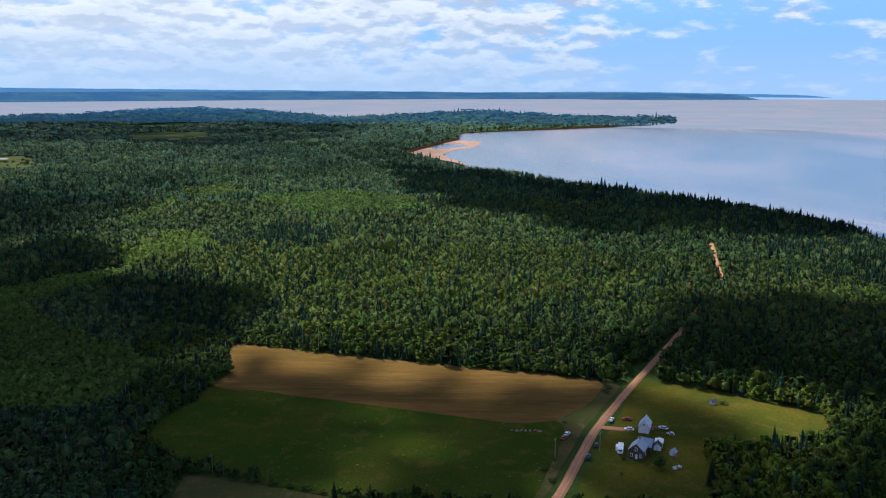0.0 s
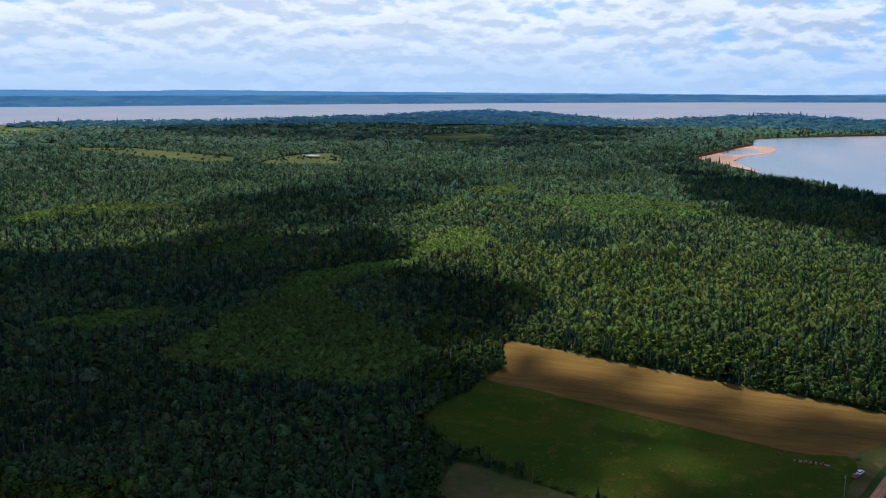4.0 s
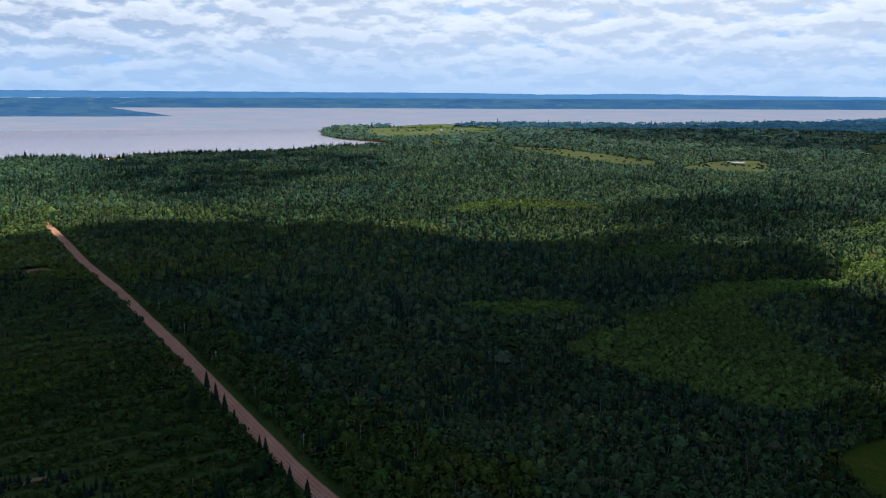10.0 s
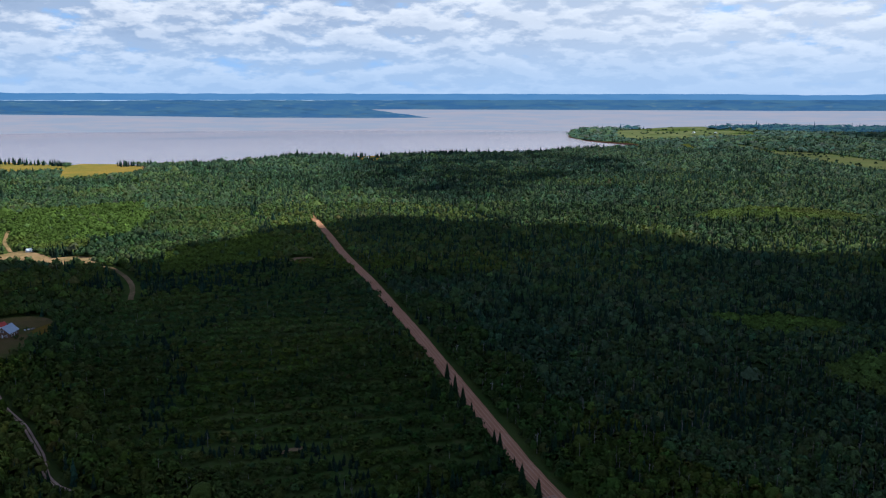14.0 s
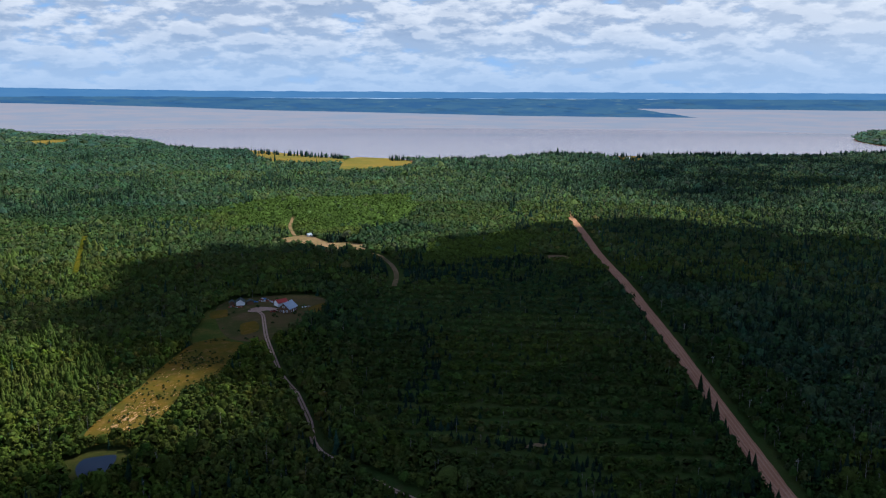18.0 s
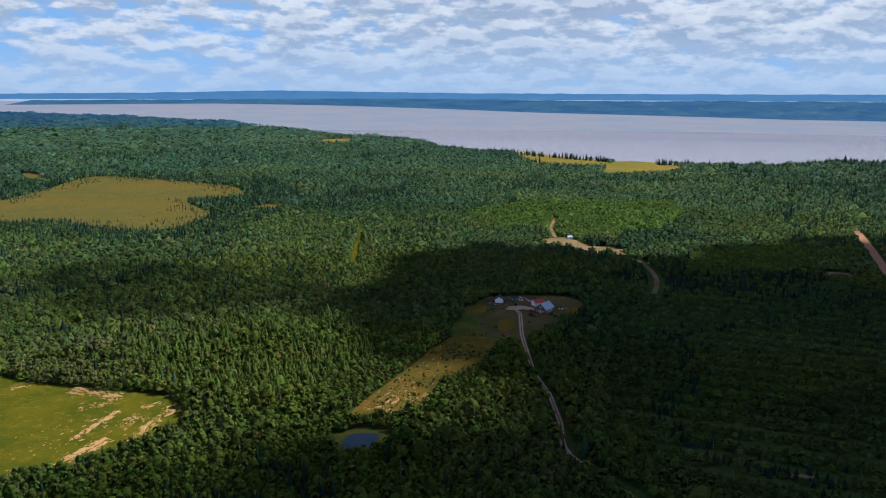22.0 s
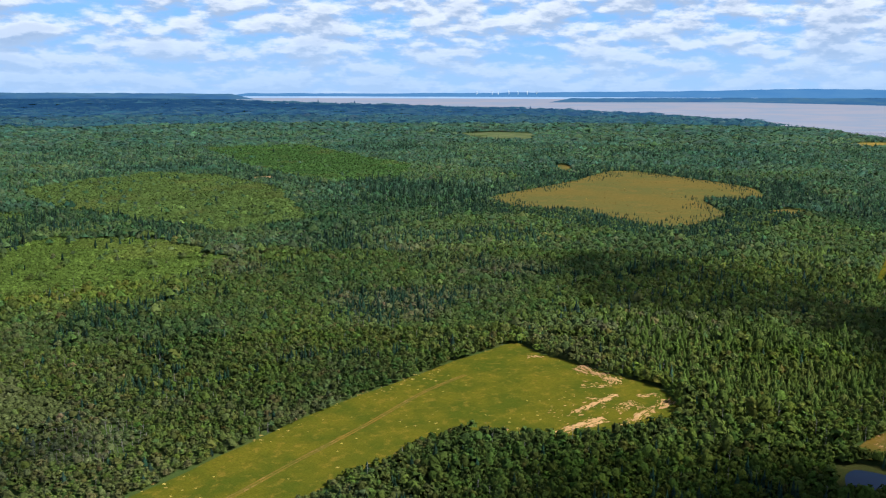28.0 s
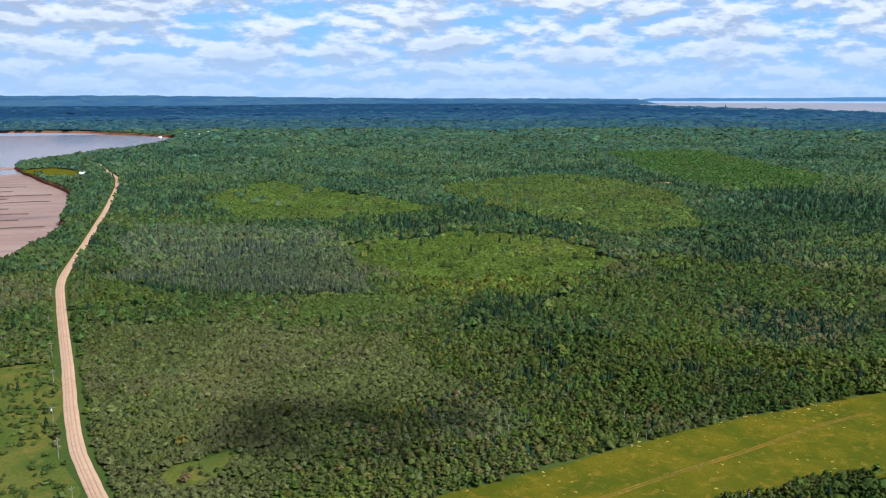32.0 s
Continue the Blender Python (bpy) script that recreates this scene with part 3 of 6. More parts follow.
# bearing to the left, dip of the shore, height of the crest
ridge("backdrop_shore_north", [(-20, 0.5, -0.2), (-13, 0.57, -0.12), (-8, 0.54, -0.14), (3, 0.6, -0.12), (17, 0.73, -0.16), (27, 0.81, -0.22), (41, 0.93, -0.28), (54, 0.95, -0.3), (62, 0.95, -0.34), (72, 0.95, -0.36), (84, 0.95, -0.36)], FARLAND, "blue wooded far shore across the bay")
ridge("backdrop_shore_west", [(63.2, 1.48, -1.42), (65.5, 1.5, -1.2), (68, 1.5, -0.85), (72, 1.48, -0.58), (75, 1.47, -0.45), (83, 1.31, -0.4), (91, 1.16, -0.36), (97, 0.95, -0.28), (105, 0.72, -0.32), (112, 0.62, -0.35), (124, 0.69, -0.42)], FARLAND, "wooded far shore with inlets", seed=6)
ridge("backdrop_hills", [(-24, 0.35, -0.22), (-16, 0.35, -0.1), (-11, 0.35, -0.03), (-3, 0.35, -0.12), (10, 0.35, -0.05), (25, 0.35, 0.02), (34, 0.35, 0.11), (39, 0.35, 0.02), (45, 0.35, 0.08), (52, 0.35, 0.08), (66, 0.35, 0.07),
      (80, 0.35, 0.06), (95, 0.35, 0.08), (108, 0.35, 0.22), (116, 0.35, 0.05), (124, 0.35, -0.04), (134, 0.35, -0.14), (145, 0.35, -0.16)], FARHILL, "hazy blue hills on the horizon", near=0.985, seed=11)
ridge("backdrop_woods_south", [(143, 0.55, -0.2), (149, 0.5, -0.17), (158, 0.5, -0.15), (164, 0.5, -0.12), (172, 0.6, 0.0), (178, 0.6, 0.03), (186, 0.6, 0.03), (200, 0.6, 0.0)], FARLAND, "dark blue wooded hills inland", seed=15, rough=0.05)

# ---- open ground ----
sheet("hay_field", HAY_FIELD, HAY, 0.25, 6, 1.2, "mown hay field, golden stubble in long swaths", grid=9, roll=0.3)
sheet("green_field", GREEN_FIELD, GRASS, 0.3, 6, 1.5, "dull green hay meadow", grid=10, roll=0.4, seed=4)
sheet("meadow", SMALL_MEADOW, YARD, 0.3, 6, 2.0, "rough brownish meadow below a hedge", seed=7)
sheet("farm_meadow", FARM_YARD, FARM_GRASS, 0.3, 6, 2.0, "worn farm meadow in green and yellow", seed=9, grid=9)
sheet("road_verge", VERGE, YARD, 0.27, 5, 0.8, "grassy verge beside the road", seed=11)
sheet("house_yard", HOUSE_YARD, YARD, 0.3, 6, 2.0, "worn grass yard round a country house", seed=12)
sheet("dry_strip", STRIP, DRY, 0.3, 6, 3.0, "dry cleared strip with straw-coloured grass and slash", seed=14, roll=0.8)
sheet("sand_pit", SAND_PIT, SANDY, 0.3, 6, 3.0, "bare sandy clearing", seed=16)
sheet("bog_flat", BOG_FLAT, BOG, 0.3, 18, 9.0, "open ochre peat bog", seed=18, grid=40)
sheet("bog_pool_flat", BOG_SMALL, BOG, 0.3, 8, 4.0, "small ochre bog opening", seed=19)
sheet("south_field", SOUTH_FIELD, BRIGHT, 0.3, 6, 1.5, "sunlit green meadow with yellow weeds", seed=21, grid=8, roll=0.5)
sheet("yellow_field", YELLOW_A, YELLOW, 0.4, 14, 5.0, "ripe yellow field above the shore", seed=23, grid=40)
sheet("yellow_field", YELLOW_B, YELLOW, 0.4, 14, 5.0, "ripe yellow field beside the shore road", seed=24, grid=40)
sheet("yellow_field", YELLOW_C, YELLOW, 0.4, 14, 5.0, "small yellow field among the woods", seed=25, grid=40)
sheet("cape_pasture", CAPE_FIELD, STUBBLE, 0.4, 20, 9.0, "pale pasture on the cape", seed=26, grid=60)
sheet("cape_lawn", CAPE_LAWN, MEADOW, 0.4, 14, 5.0, "pale green field behind the cape", seed=51, grid=40)
sheet("fen", FEN_STRIP, FENLAND, 0.4, 20, 12.0, "long pale fen between dark woods", seed=52, grid=50)
sheet("fen", FEN, FENLAND, 0.4, 16, 9.0, "pale fen round a distant pond", seed=53, grid=40)
sheet("north_field", NORTH_FIELD, STUBBLE, 0.4, 20, 8.0, "dull green field in the northern woods", seed=54, grid=50)
sheet("north_field", NORTH_FIELD_FAR, STUBBLE, 0.4, 24, 10.0, "pale field on the far slope", seed=55, grid=60)
sheet("south_pasture", SOUTH_PASTURE, STUBBLE, 0.4, 20, 8.0, "pale green pasture among the far woods", seed=56, grid=50)
sheet("bog_flat", BOG_EAST, BOG, 0.3, 12, 6.0, "small ochre bog beyond the large one", seed=57, grid=30)
sheet("shore_field", SHORE_FIELD, DRY, 0.4, 10, 4.0, "tan stubble field behind the shore trees", seed=58, grid=30)
sheet("road_clearing", ROAD_CLEARING, SANDY, 0.3, 6, 5.0, "brownish log clearing beside the road", seed=59)
sheet("sand_cut", SAND_CUT, SANDY, 0.4, 6, 4.0, "bare sandy patch at a woodland track", seed=61)
sheet("sand_spot", SAND_SPOT, SANDY, 0.4, 3, 1.5, "small bare spot in the plantation", seed=60)
sheet("roadside_meadow", ROADSIDE, MEADOW, 0.3, 6, 3.0, "green shrubby meadow beside the road", seed=27)
sheet("tidal_flat", MUD_FLAT, MUD, -6.4, 14, 8.0, "wet red mud flat at low tide", "beach", grid=30, roll=0.5, seed=28)
sheet("shingle_beach", SHINGLE, BEACH, -7.0, 14, 4.0, "curved red shingle beach", "beach", grid=30, seed=29)
sheet("shore_lawn", SHORE_LAWN, BRIGHT, 0.4, 10, 4.0, "sunny lawn above the red shore", seed=31, grid=20)
sheet("clearing", [(-200, -640), (-110, -640), (-90, -625), (-200, -622)], DRY, 0.35, 6, 4.0, "narrow straw-coloured opening in the scrub", seed=33)
sheet("meadow", ALDER_GAP, MEADOW, 0.3, 6, 4.0, "small yellow-green opening among shrubs", seed=34)


def soil_streak(line, count, spread, long, seed, mat):
    """Many ragged shreds of bare soil strewn along a line."""
    rr_ = np.random.default_rng(seed)
    c_ = rounded(line, 1.0)
    verts, faces = [], []
    for j in range(int(count * 1.6)):
        i = int(rr_.integers(0, len(c_) - 1))
        d = c_[i + 1] - c_[i]
        d = d / (np.linalg.norm(d) + 1e-9)
        n_ = np.array((-d[1], d[0]))
        mid = c_[i] + n_ * rr_.normal(0, spread * 1.5) + d * rr_.normal(0, 1.2)
        l_ = long * rr_.lognormal(-0.75, 0.65)
        h_ = l_ * rr_.uniform(0.12, 0.4)
        lift = float(rise(mid[0], mid[1])) + 0.56 + 0.1 * rr_.random()
        s_ = len(verts)
        verts.append((mid[0], mid[1], lift + 0.08))
        for q in range(9):
            a = 2 * math.pi * q / 9
            k_ = rr_.uniform(0.45, 1.25)
            e_ = mid + d * (l_ * math.cos(a) * k_) + n_ * (h_ * math.sin(a) * k_)
            verts.append((e_[0], e_[1], lift - 0.25))
            faces.append((s_, s_ + 1 + q, s_ + 1 + (q + 1) % 9))
    return tagged(mesh_object("bare_soil", verts, faces, mat, True), "ragged streak of bare reddish soil in the meadow", "soil", kind="stuff")


for k, (line, count, spread, long) in enumerate((
        # line, number of shreds, spread, length
        ([(-419, -256), (-416, -241), (-412, -226)], 110, 1.9, 2.0), ([(-394, -238), (-401, -229), (-411, -225)], 35, 1.6, 1.2), ([(-357, -219), (-374, -218), (-393, -216)], 85, 0.9, 1.9),
        ([(-326, -212), (-338, -209), (-358, -204)], 120, 1.1, 1.9), ([(-373, -203), (-388, -204), (-383, -194)], 60, 1.2, 1.4), ([(-354, -192), (-374, -192), (-391, -191), (-399, -190)], 120, 1.2, 1.8),
        ([(-396, -190), (-404, -189)], 50, 2.0, 1.5), ([(-399, -205), (-407, -201), (-402, -194)], 25, 0.8, 1.2), ([(-418, -290), (-422, -283)], 22, 1.0, 1.2), ([(-303, -236), (-316, -231)], 40, 1.1, 1.2),
        ([(-345, -225), (-380, -208)], 45, 7.0, 0.8))):
    soil_streak(line, count, spread, long, 300 + k, BARE)
for k, (line, count, spread) in enumerate((([(-410, -84), (-430, -80), (-447, -72)], 110, 4.5), ([(-455, -72), (-500, -62), (-530, -54)], 60, 6.0))):
    soil_streak(line, count, spread, 1.5, 330 + k, BARE)
for dx_ in (-0.8, 0.8):
    ribbon("field_track", [(-150, -268 + dx_), (-189, -273 + dx_), (-224, -279 + dx_), (-273, -286 + dx_), (-328, -296 + dx_), (-364, -297 + dx_)], 0.8, DRY, 0.66, 4.0, 0.02, 0.2, "pale wheel track through the meadow")
ribbon("road", ROAD_NORTH, 4.4, RED_GRAVEL, 0.5, 6.0, label="narrow unpaved red gravel road past a farm")
ribbon("road", ROAD_WEST, 8.8, RED_GRAVEL, 0.5, 6.0, label="straight wide unpaved red gravel road")
ribbon("coast_road", COAST_ROAD, 7.0, GRAVEL, 0.5, 6.0, label="winding unpaved coast road of pale gravel")
sheet("meadow", YARD_MEADOW, MEADOW, 0.27, 5, 2.5, "rough green grass between yard and strip", seed=39)
for k, patch in enumerate(([(-635, -58), (-640, -48), (-620, -45), (-615, -55)], [(-595, -35), (-604, -25), (-578, -22), (-570, -32)], [(-635, 13), (-651, 26), (-628, 27), (-621, 15)])):
    sheet("worn_patch", patch, DRY, 0.42, 4, 2.0, "straw-coloured worn patch in the yard grass", seed=62 + k)
sheet("turning_place", [(-630, -31), (-640, -30), (-644, -23), (-641, -14), (-634, -6), (-629, -9), (-633, -17), (-629, -23)], GRAVEL, 0.6, 3, 0.8, "gravel turning place before the house", "driveway", seed=40)
ribbon("driveway", DRIVE, 3.0, YARD, 0.5, 5.0, 0.05, label="narrow curved gravel driveway")
def beside(line, off):
    """A line that runs at a distance beside another."""
    c = rounded(line, 12.0)
    d = np.gradient(c, axis=0)
    d /= np.linalg.norm(d, axis=1)[:, None] + 1e-9
    return [tuple(q) for q in c + np.stack([-d[:, 1], d[:, 0]], 1) * off]


for off in (-0.78, 0.78):
    ribbon("wheel_track", beside(DRIVE, off), 1.2, GRAVEL, 0.66, 5.0, 0.02, 0.15, "bare wheel track of the driveway")
for off in (-2.6, -0.7, 1.5, 3.0):
    ribbon("wheel_track", beside(ROAD_WEST, off), 0.8, PACKED_RED, 0.76, 6.0, 0.0, 0.2, "pale packed wheel track on the road")
for off in (-1.7, -0.3, 1.6):
    ribbon("wheel_track", beside(COAST_ROAD, off), 0.7, SANDY_ROAD, 0.76, 6.0, 0.0, 0.2, "darker wheel track on the coast road")
ribbon("wheel_track", beside(ROAD_NORTH, 0.9), 0.6, PACKED_RED, 0.76, 6.0, 0.0, 0.15, "pale packed wheel track on the farm road")
ribbon("wheel_track", beside(ROAD_NORTH, -0.9), 0.6, PACKED_RED, 0.76, 6.0, 0.0, 0.15, "pale packed wheel track on the farm road")
ribbon("farm_driveway", FARM_DRIVE, 4.0, RED_GRAVEL, 0.55, 3.0, 0.05, label="short gravel farm driveway")
ribbon("trail", TRAIL, 4.4, SANDY, 0.5, 5.0, 0.05, label="sandy woodland track")
ribbon("trail", PATH_A, 5.0, BRIGHT, 0.5, 6.0, 0.05, label="grassy woodland track")
ribbon("trail", PATH_B, 4.0, SANDY, 0.5, 6.0, 0.05, label="sandy woodland track")


# ---- unseen clouds, added overhead to cast the shade on the land ----
def cloud(name, over, mat, label, height=1900.0, size=46.0, seed=1):
    """A cumulus of many puffs; its shadow falls on the outline that is given on the ground."""
    rr = np.random.default_rng(seed)
    shift = SUN_WAY * (height / SUN_WAY.z)
    e = rounded(over, size, True, size * 0.5, seed)
    lo, hi = e.min(0), e.max(0)
    s = size * (0.6 if mat is CLOUD else 0.8)
    gx, gy = np.meshgrid(np.arange(lo[0], hi[0] + s, s), np.arange(lo[1], hi[1] + s, s))
    gx, gy = gx.ravel() + rr.uniform(-0.4, 0.4, gx.size) * s, gy.ravel() + rr.uniform(-0.4, 0.4, gy.size) * s
    q = inside(e, gx, gy)
    gx, gy = gx[q], gy[q]
    bm = bmesh.new()
    bmesh.ops.create_icosphere(bm, subdivisions=1, radius=1.0)
    bv = np.array([v.co[:] for v in bm.verts])
    bf = np.array([[v.index for v in f.verts] for f in bm.faces])
    bm.free()
    n = len(gx)
    r = rr.uniform(0.55, 0.85, n) * size
    lump = 1 + rr.uniform(-0.18, 0.18, (n, len(bv), 1))
    v = bv[None] * lump * np.stack([r, r, r * 0.45], 1)[:, None] + np.stack([gx + shift.x, gy + shift.y, height + rr.uniform(0, 40, n)], 1)[:, None]
    f = bf[None] + (np.arange(n) * len(bv))[:, None, None]
    ob = mesh_object(name, v.reshape(-1, 3), f.reshape(-1, 3), mat, True)
    return tagged(ob, label, "cloud", kind="stuff")


SHADES = [
    ([(-396, 592), (-311, 663), (-230, 690), (-180, 560), (-168, 500), (-165, 430), (-150, 370), (-100, 290), (-151, 268), (-273, 360)], CLOUD),
    ([(-128, 511), (-60, 489), (20, 470), (80, 457), (110, 457), (135, 450), (140, 425), (128, 400), (135, 372), (151, 347), (101, 270), (-60, 270), (-140, 330)], SHROUD, 24.0),
    ([(150, 270), (158, 345), (200, 368), (240, 410), (310, 400), (270, 260)], CLOUD, 26.0),
    ([(98, 490), (118, 560), (180, 640), (255, 650), (330, 620), (330, 500), (240, 430), (205, 446), (175, 466), (140, 484)], CLOUD, 30.0),
    ([(-884, 578), (-758, 628), (-651, 667), (-532, 734), (-542, 837), (-423, 881), (-282, 707), (-320, 634), (-232, 670), (-200, 640), (-190, 540), (-172, 470), (-110, 280), (-183, 172), (-274, 160)], CLOUD),
    ([(-837, 72), (-829, 156), (-918, 242), (-1000, 332), (-978, 410), (-892, 505), (-735, 604), (-664, 616), (-520, 714), (-147, 277), (-191, 147), (-275, 15)], CLOUD),
    ([(-884, 362), (-816, 230), (-811, 166), (-849, 101), (-890, -1), (-884, -78), (-790, -118), (-674, -115), (-640, -150), (-575, -120), (-553, -70), (-530, -35), (-500, 0), (-460, 25), (-425, 25), (-395, -10), (-378, -52), (-372, -68), (-352, -88), (-308, -95), (-237, -63), (-247, 111), (-324, 156)], CLOUD, 34.0),
    ([(-709, -429), (-737, -382), (-729, -286), (-728, -234), (-711, -160), (-640, -153), (-589, -213), (-546, -293), (-591, -360)], VEIL, 22.0),
    # unseen thin veil added to dim the dry strip
    ([(-570, -110), (-480, -100), (-395, -115), (-350, -100), (-370, -40), (-430, 30), (-520, 10), (-560, -40)], THIN_CLOUD, 24.0),
    ([(-59, -383), (-84, -399), (-139, -388), (-186, -355), (-181, -324), (-152, -317), (-92, -330), (-55, -361)], VEIL),
    ([(-75, 1765), (208, 1459), (401, 1170), (500, 950), (365, 966), (140, 972), (13, 1295)], CLOUD),
    ([(-721, 1116), (-635, 1256), (-434, 1241), (-447, 915), (-589, 860)], VEIL),
    ([(-75, 1765), (-400, 1400), (-480, 900), (-700, 760), (-1000, 560), (-1500, 560), (-2050, 900), (-2300, 2100), (-2500, 3000), (-1800, 4200), (-300, 4300), (-60, 3000)], THIN_CLOUD, 110.0),
    ([(-500, 2600), (-1300, 2500), (-2300, 2900), (-2500, 3600), (-1500, 4200), (-400, 4000)], VEIL, 120.0),
    ([(-1250, 560), (-2050, 800), (-2150, 1500), (-1500, 1300), (-1250, 900)], THIN_CLOUD, 90.0),
    ([(-788, -112), (-691, -136), (-585, -104), (-493, -98), (-484, -76), (-559, -57), (-675, -60)], SHROUD, 20.0),
    ([(-301, -185), (-352, -150), (-378, -117), (-362, -96), (-335, -82), (-280, -72), (-220, -110), (-235, -180)], VEIL, 20.0),
]
for k, (outline, vapour, *puff) in enumerate(SHADES):
    wide = np.ptp(np.array(outline), 0).max()
    cloud("cloud", outline, vapour, "cumulus cloud drifting over the woods" if vapour is CLOUD else "thin veil of cloud over the land", size=puff[0] if puff else float(np.clip(wide / 9, 26, 160)), seed=40 + k)


# ---- woods ----
def star_cone(n, r, z0, z1, dent, turn, droop=0.0):
    v = [(0, 0, z1)]
    for k in range(n):
        a = turn + 2 * math.pi * k / n
        rr = r * (1.0 if k % 2 == 0 else dent)
        v.append((rr * math.cos(a), rr * math.sin(a), z0 - (droop if k % 2 == 0 else 0)))
    return v, [(0, 1 + k, 1 + (k + 1) % n) for k in range(n)]


def octa(c, r, rr):
    p = [(1, 0, 0), (0, 1, 0), (-1, 0, 0), (0, -1, 0), (0, 0, 1), (0, 0, -0.8)]
    turn = rr.uniform(0, 6.28)
    v = []
    for x, y, z in p:
        k = r * rr.uniform(0.75, 1.25)
        x, y = x + rr.uniform(-0.25, 0.25), y + rr.uniform(-0.25, 0.25)
        v.append((c[0] + k * (x * math.cos(turn) - y * math.sin(turn)), c[1] + k * (x * math.sin(turn) + y * math.cos(turn)), c[2] + k * z * 0.85))
    return v, [(0, 1, 4), (1, 2, 4), (2, 3, 4), (3, 0, 4), (1, 0, 5), (2, 1, 5), (3, 2, 5), (0, 3, 5)]


def gather(bits):
    v, f = [], []
    for a, b in bits:
        f += [tuple(i + len(v) for i in q) for q in b]
        v += a
    return np.array(v), np.array(f)


def spruce_shape(tiers, n, seed):
    rr = np.random.default_rng(seed)
    bits = []
    for k in range(tiers):
        u = k / tiers
        bits.append(star_cone(n, 0.5 * (1 - u) ** 0.85 * rr.uniform(0.85, 1.12), 0.06 + 0.86 * u, min(1.0, 0.06 + 0.86 * u + 1.55 / tiers), 0.55, rr.uniform(0, 6.28), 0.06))
    return gather(bits)


def snag_shape(seed):
    rr = np.random.default_rng(seed)
    bits = [star_cone(3, 0.05, 0.0, 1.0, 1.0, rr.uniform(0, 6))]
    for k in range(5):
        z, a, l = rr.uniform(0.4, 0.9), rr.uniform(0, 6.28), rr.uniform(0.12, 0.3)
        c, s = math.cos(a), math.sin(a)
        bits.append(([(0, 0, z), (0, 0, z + 0.05), (l * c, l * s, z + l * 0.5)], [(0, 1, 2)]))
    return gather(bits)


def crown_bits(rr, rings, lump):
    """A domed crown of uneven rings under one top."""
    v, f = [(rr.uniform(-0.08, 0.08), rr.uniform(-0.08, 0.08), 0.95)], []
    first = []
    for n, r, z in rings:
        first.append((len(v), n))
        g = rr.uniform(0, 6.28)
        for i in range(n):
            a, k = g + 2 * math.pi * (i + rr.uniform(-0.2, 0.2)) / n, 1 + rr.uniform(-lump, lump)
            v.append((r * k * math.cos(a), r * k * math.sin(a), z * (1 + rr.uniform(-lump, lump) * 0.6)))
    s, n = first[0]
    f += [(0, s + i, s + (i + 1) % n) for i in range(n)]
    for (s, n), (q, m) in zip(first, first[1:]):
        for i in range(m):
            a = s + int(round(i * n / m)) % n
            b = s + int(round((i + 1) * n / m)) % n
            f.append((a, q + i, q + (i + 1) % m))
            if a != b:
                f.append((a, q + (i + 1) % m, b))
    return v, f


def leafy_shape(leaves, span, rings, lump, seed):
    """A round crown with ragged clumps standing out of it."""
    rr = np.random.default_rng(seed)
    bits = [crown_bits(rr, rings, lump)]
    for k in range(leaves):
        up = 1.0 - 1.1 * (k + 0.5) / leaves
        a = k * 2.39996 + rr.uniform(-0.4, 0.4)
        ring = math.sqrt(max(0.0, 1 - up * up))
        d = Vector((ring * math.cos(a), ring * math.sin(a), up))
        c = Vector((d.x * 0.47, d.y * 0.47, 0.5 + d.z * 0.44)) * rr.uniform(0.92, 1.08)
        n = (d + Vector(rr.normal(0, 0.3, 3))).normalized()
        t1 = n.orthogonal().normalized()
        t2 = n.cross(t1)
        g = rr.uniform(0, 6.28)
        r = span * rr.uniform(0.75, 1.25)
        bits.append(([tuple(c + (t1 * math.cos(g + q * 2.094) + t2 * math.sin(g + q * 2.094)) * r * rr.uniform(0.8, 1.2)) for q in range(3)], [(0, 1, 2)]))
    return gather(bits)


NEAR_BROAD = [leafy_shape(11, 0.17, [(4, 0.27, 0.84), (5, 0.46, 0.45)], 0.24, s) for s in range(12)]
MID_BROAD = [leafy_shape(6, 0.22, [(5, 0.43, 0.5)], 0.25, 20 + s) for s in range(8)]
WIDE_BROAD = [leafy_shape(4, 0.24, [(5, 0.45, 0.45)], 0.25, 40 + s) for s in range(8)]
FAR_BROAD = [leafy_shape(2, 0.26, [(4, 0.48, 0.35)], 0.25, 50 + s) for s in range(6)]
NEAR_SPRUCE = [spruce_shape(5, 6, 60 + s) for s in range(6)]
YOUNG_SPRUCE = [spruce_shape(3, 6, 70 + s) for s in range(6)]
MID_SPRUCE = [spruce_shape(3, 5, 80 + s) for s in range(5)]
FAR_SPRUCE = [spruce_shape(1, 5, 100 + s) for s in range(4)]
SNAGS = [snag_shape(120 + s) for s in range(5)]


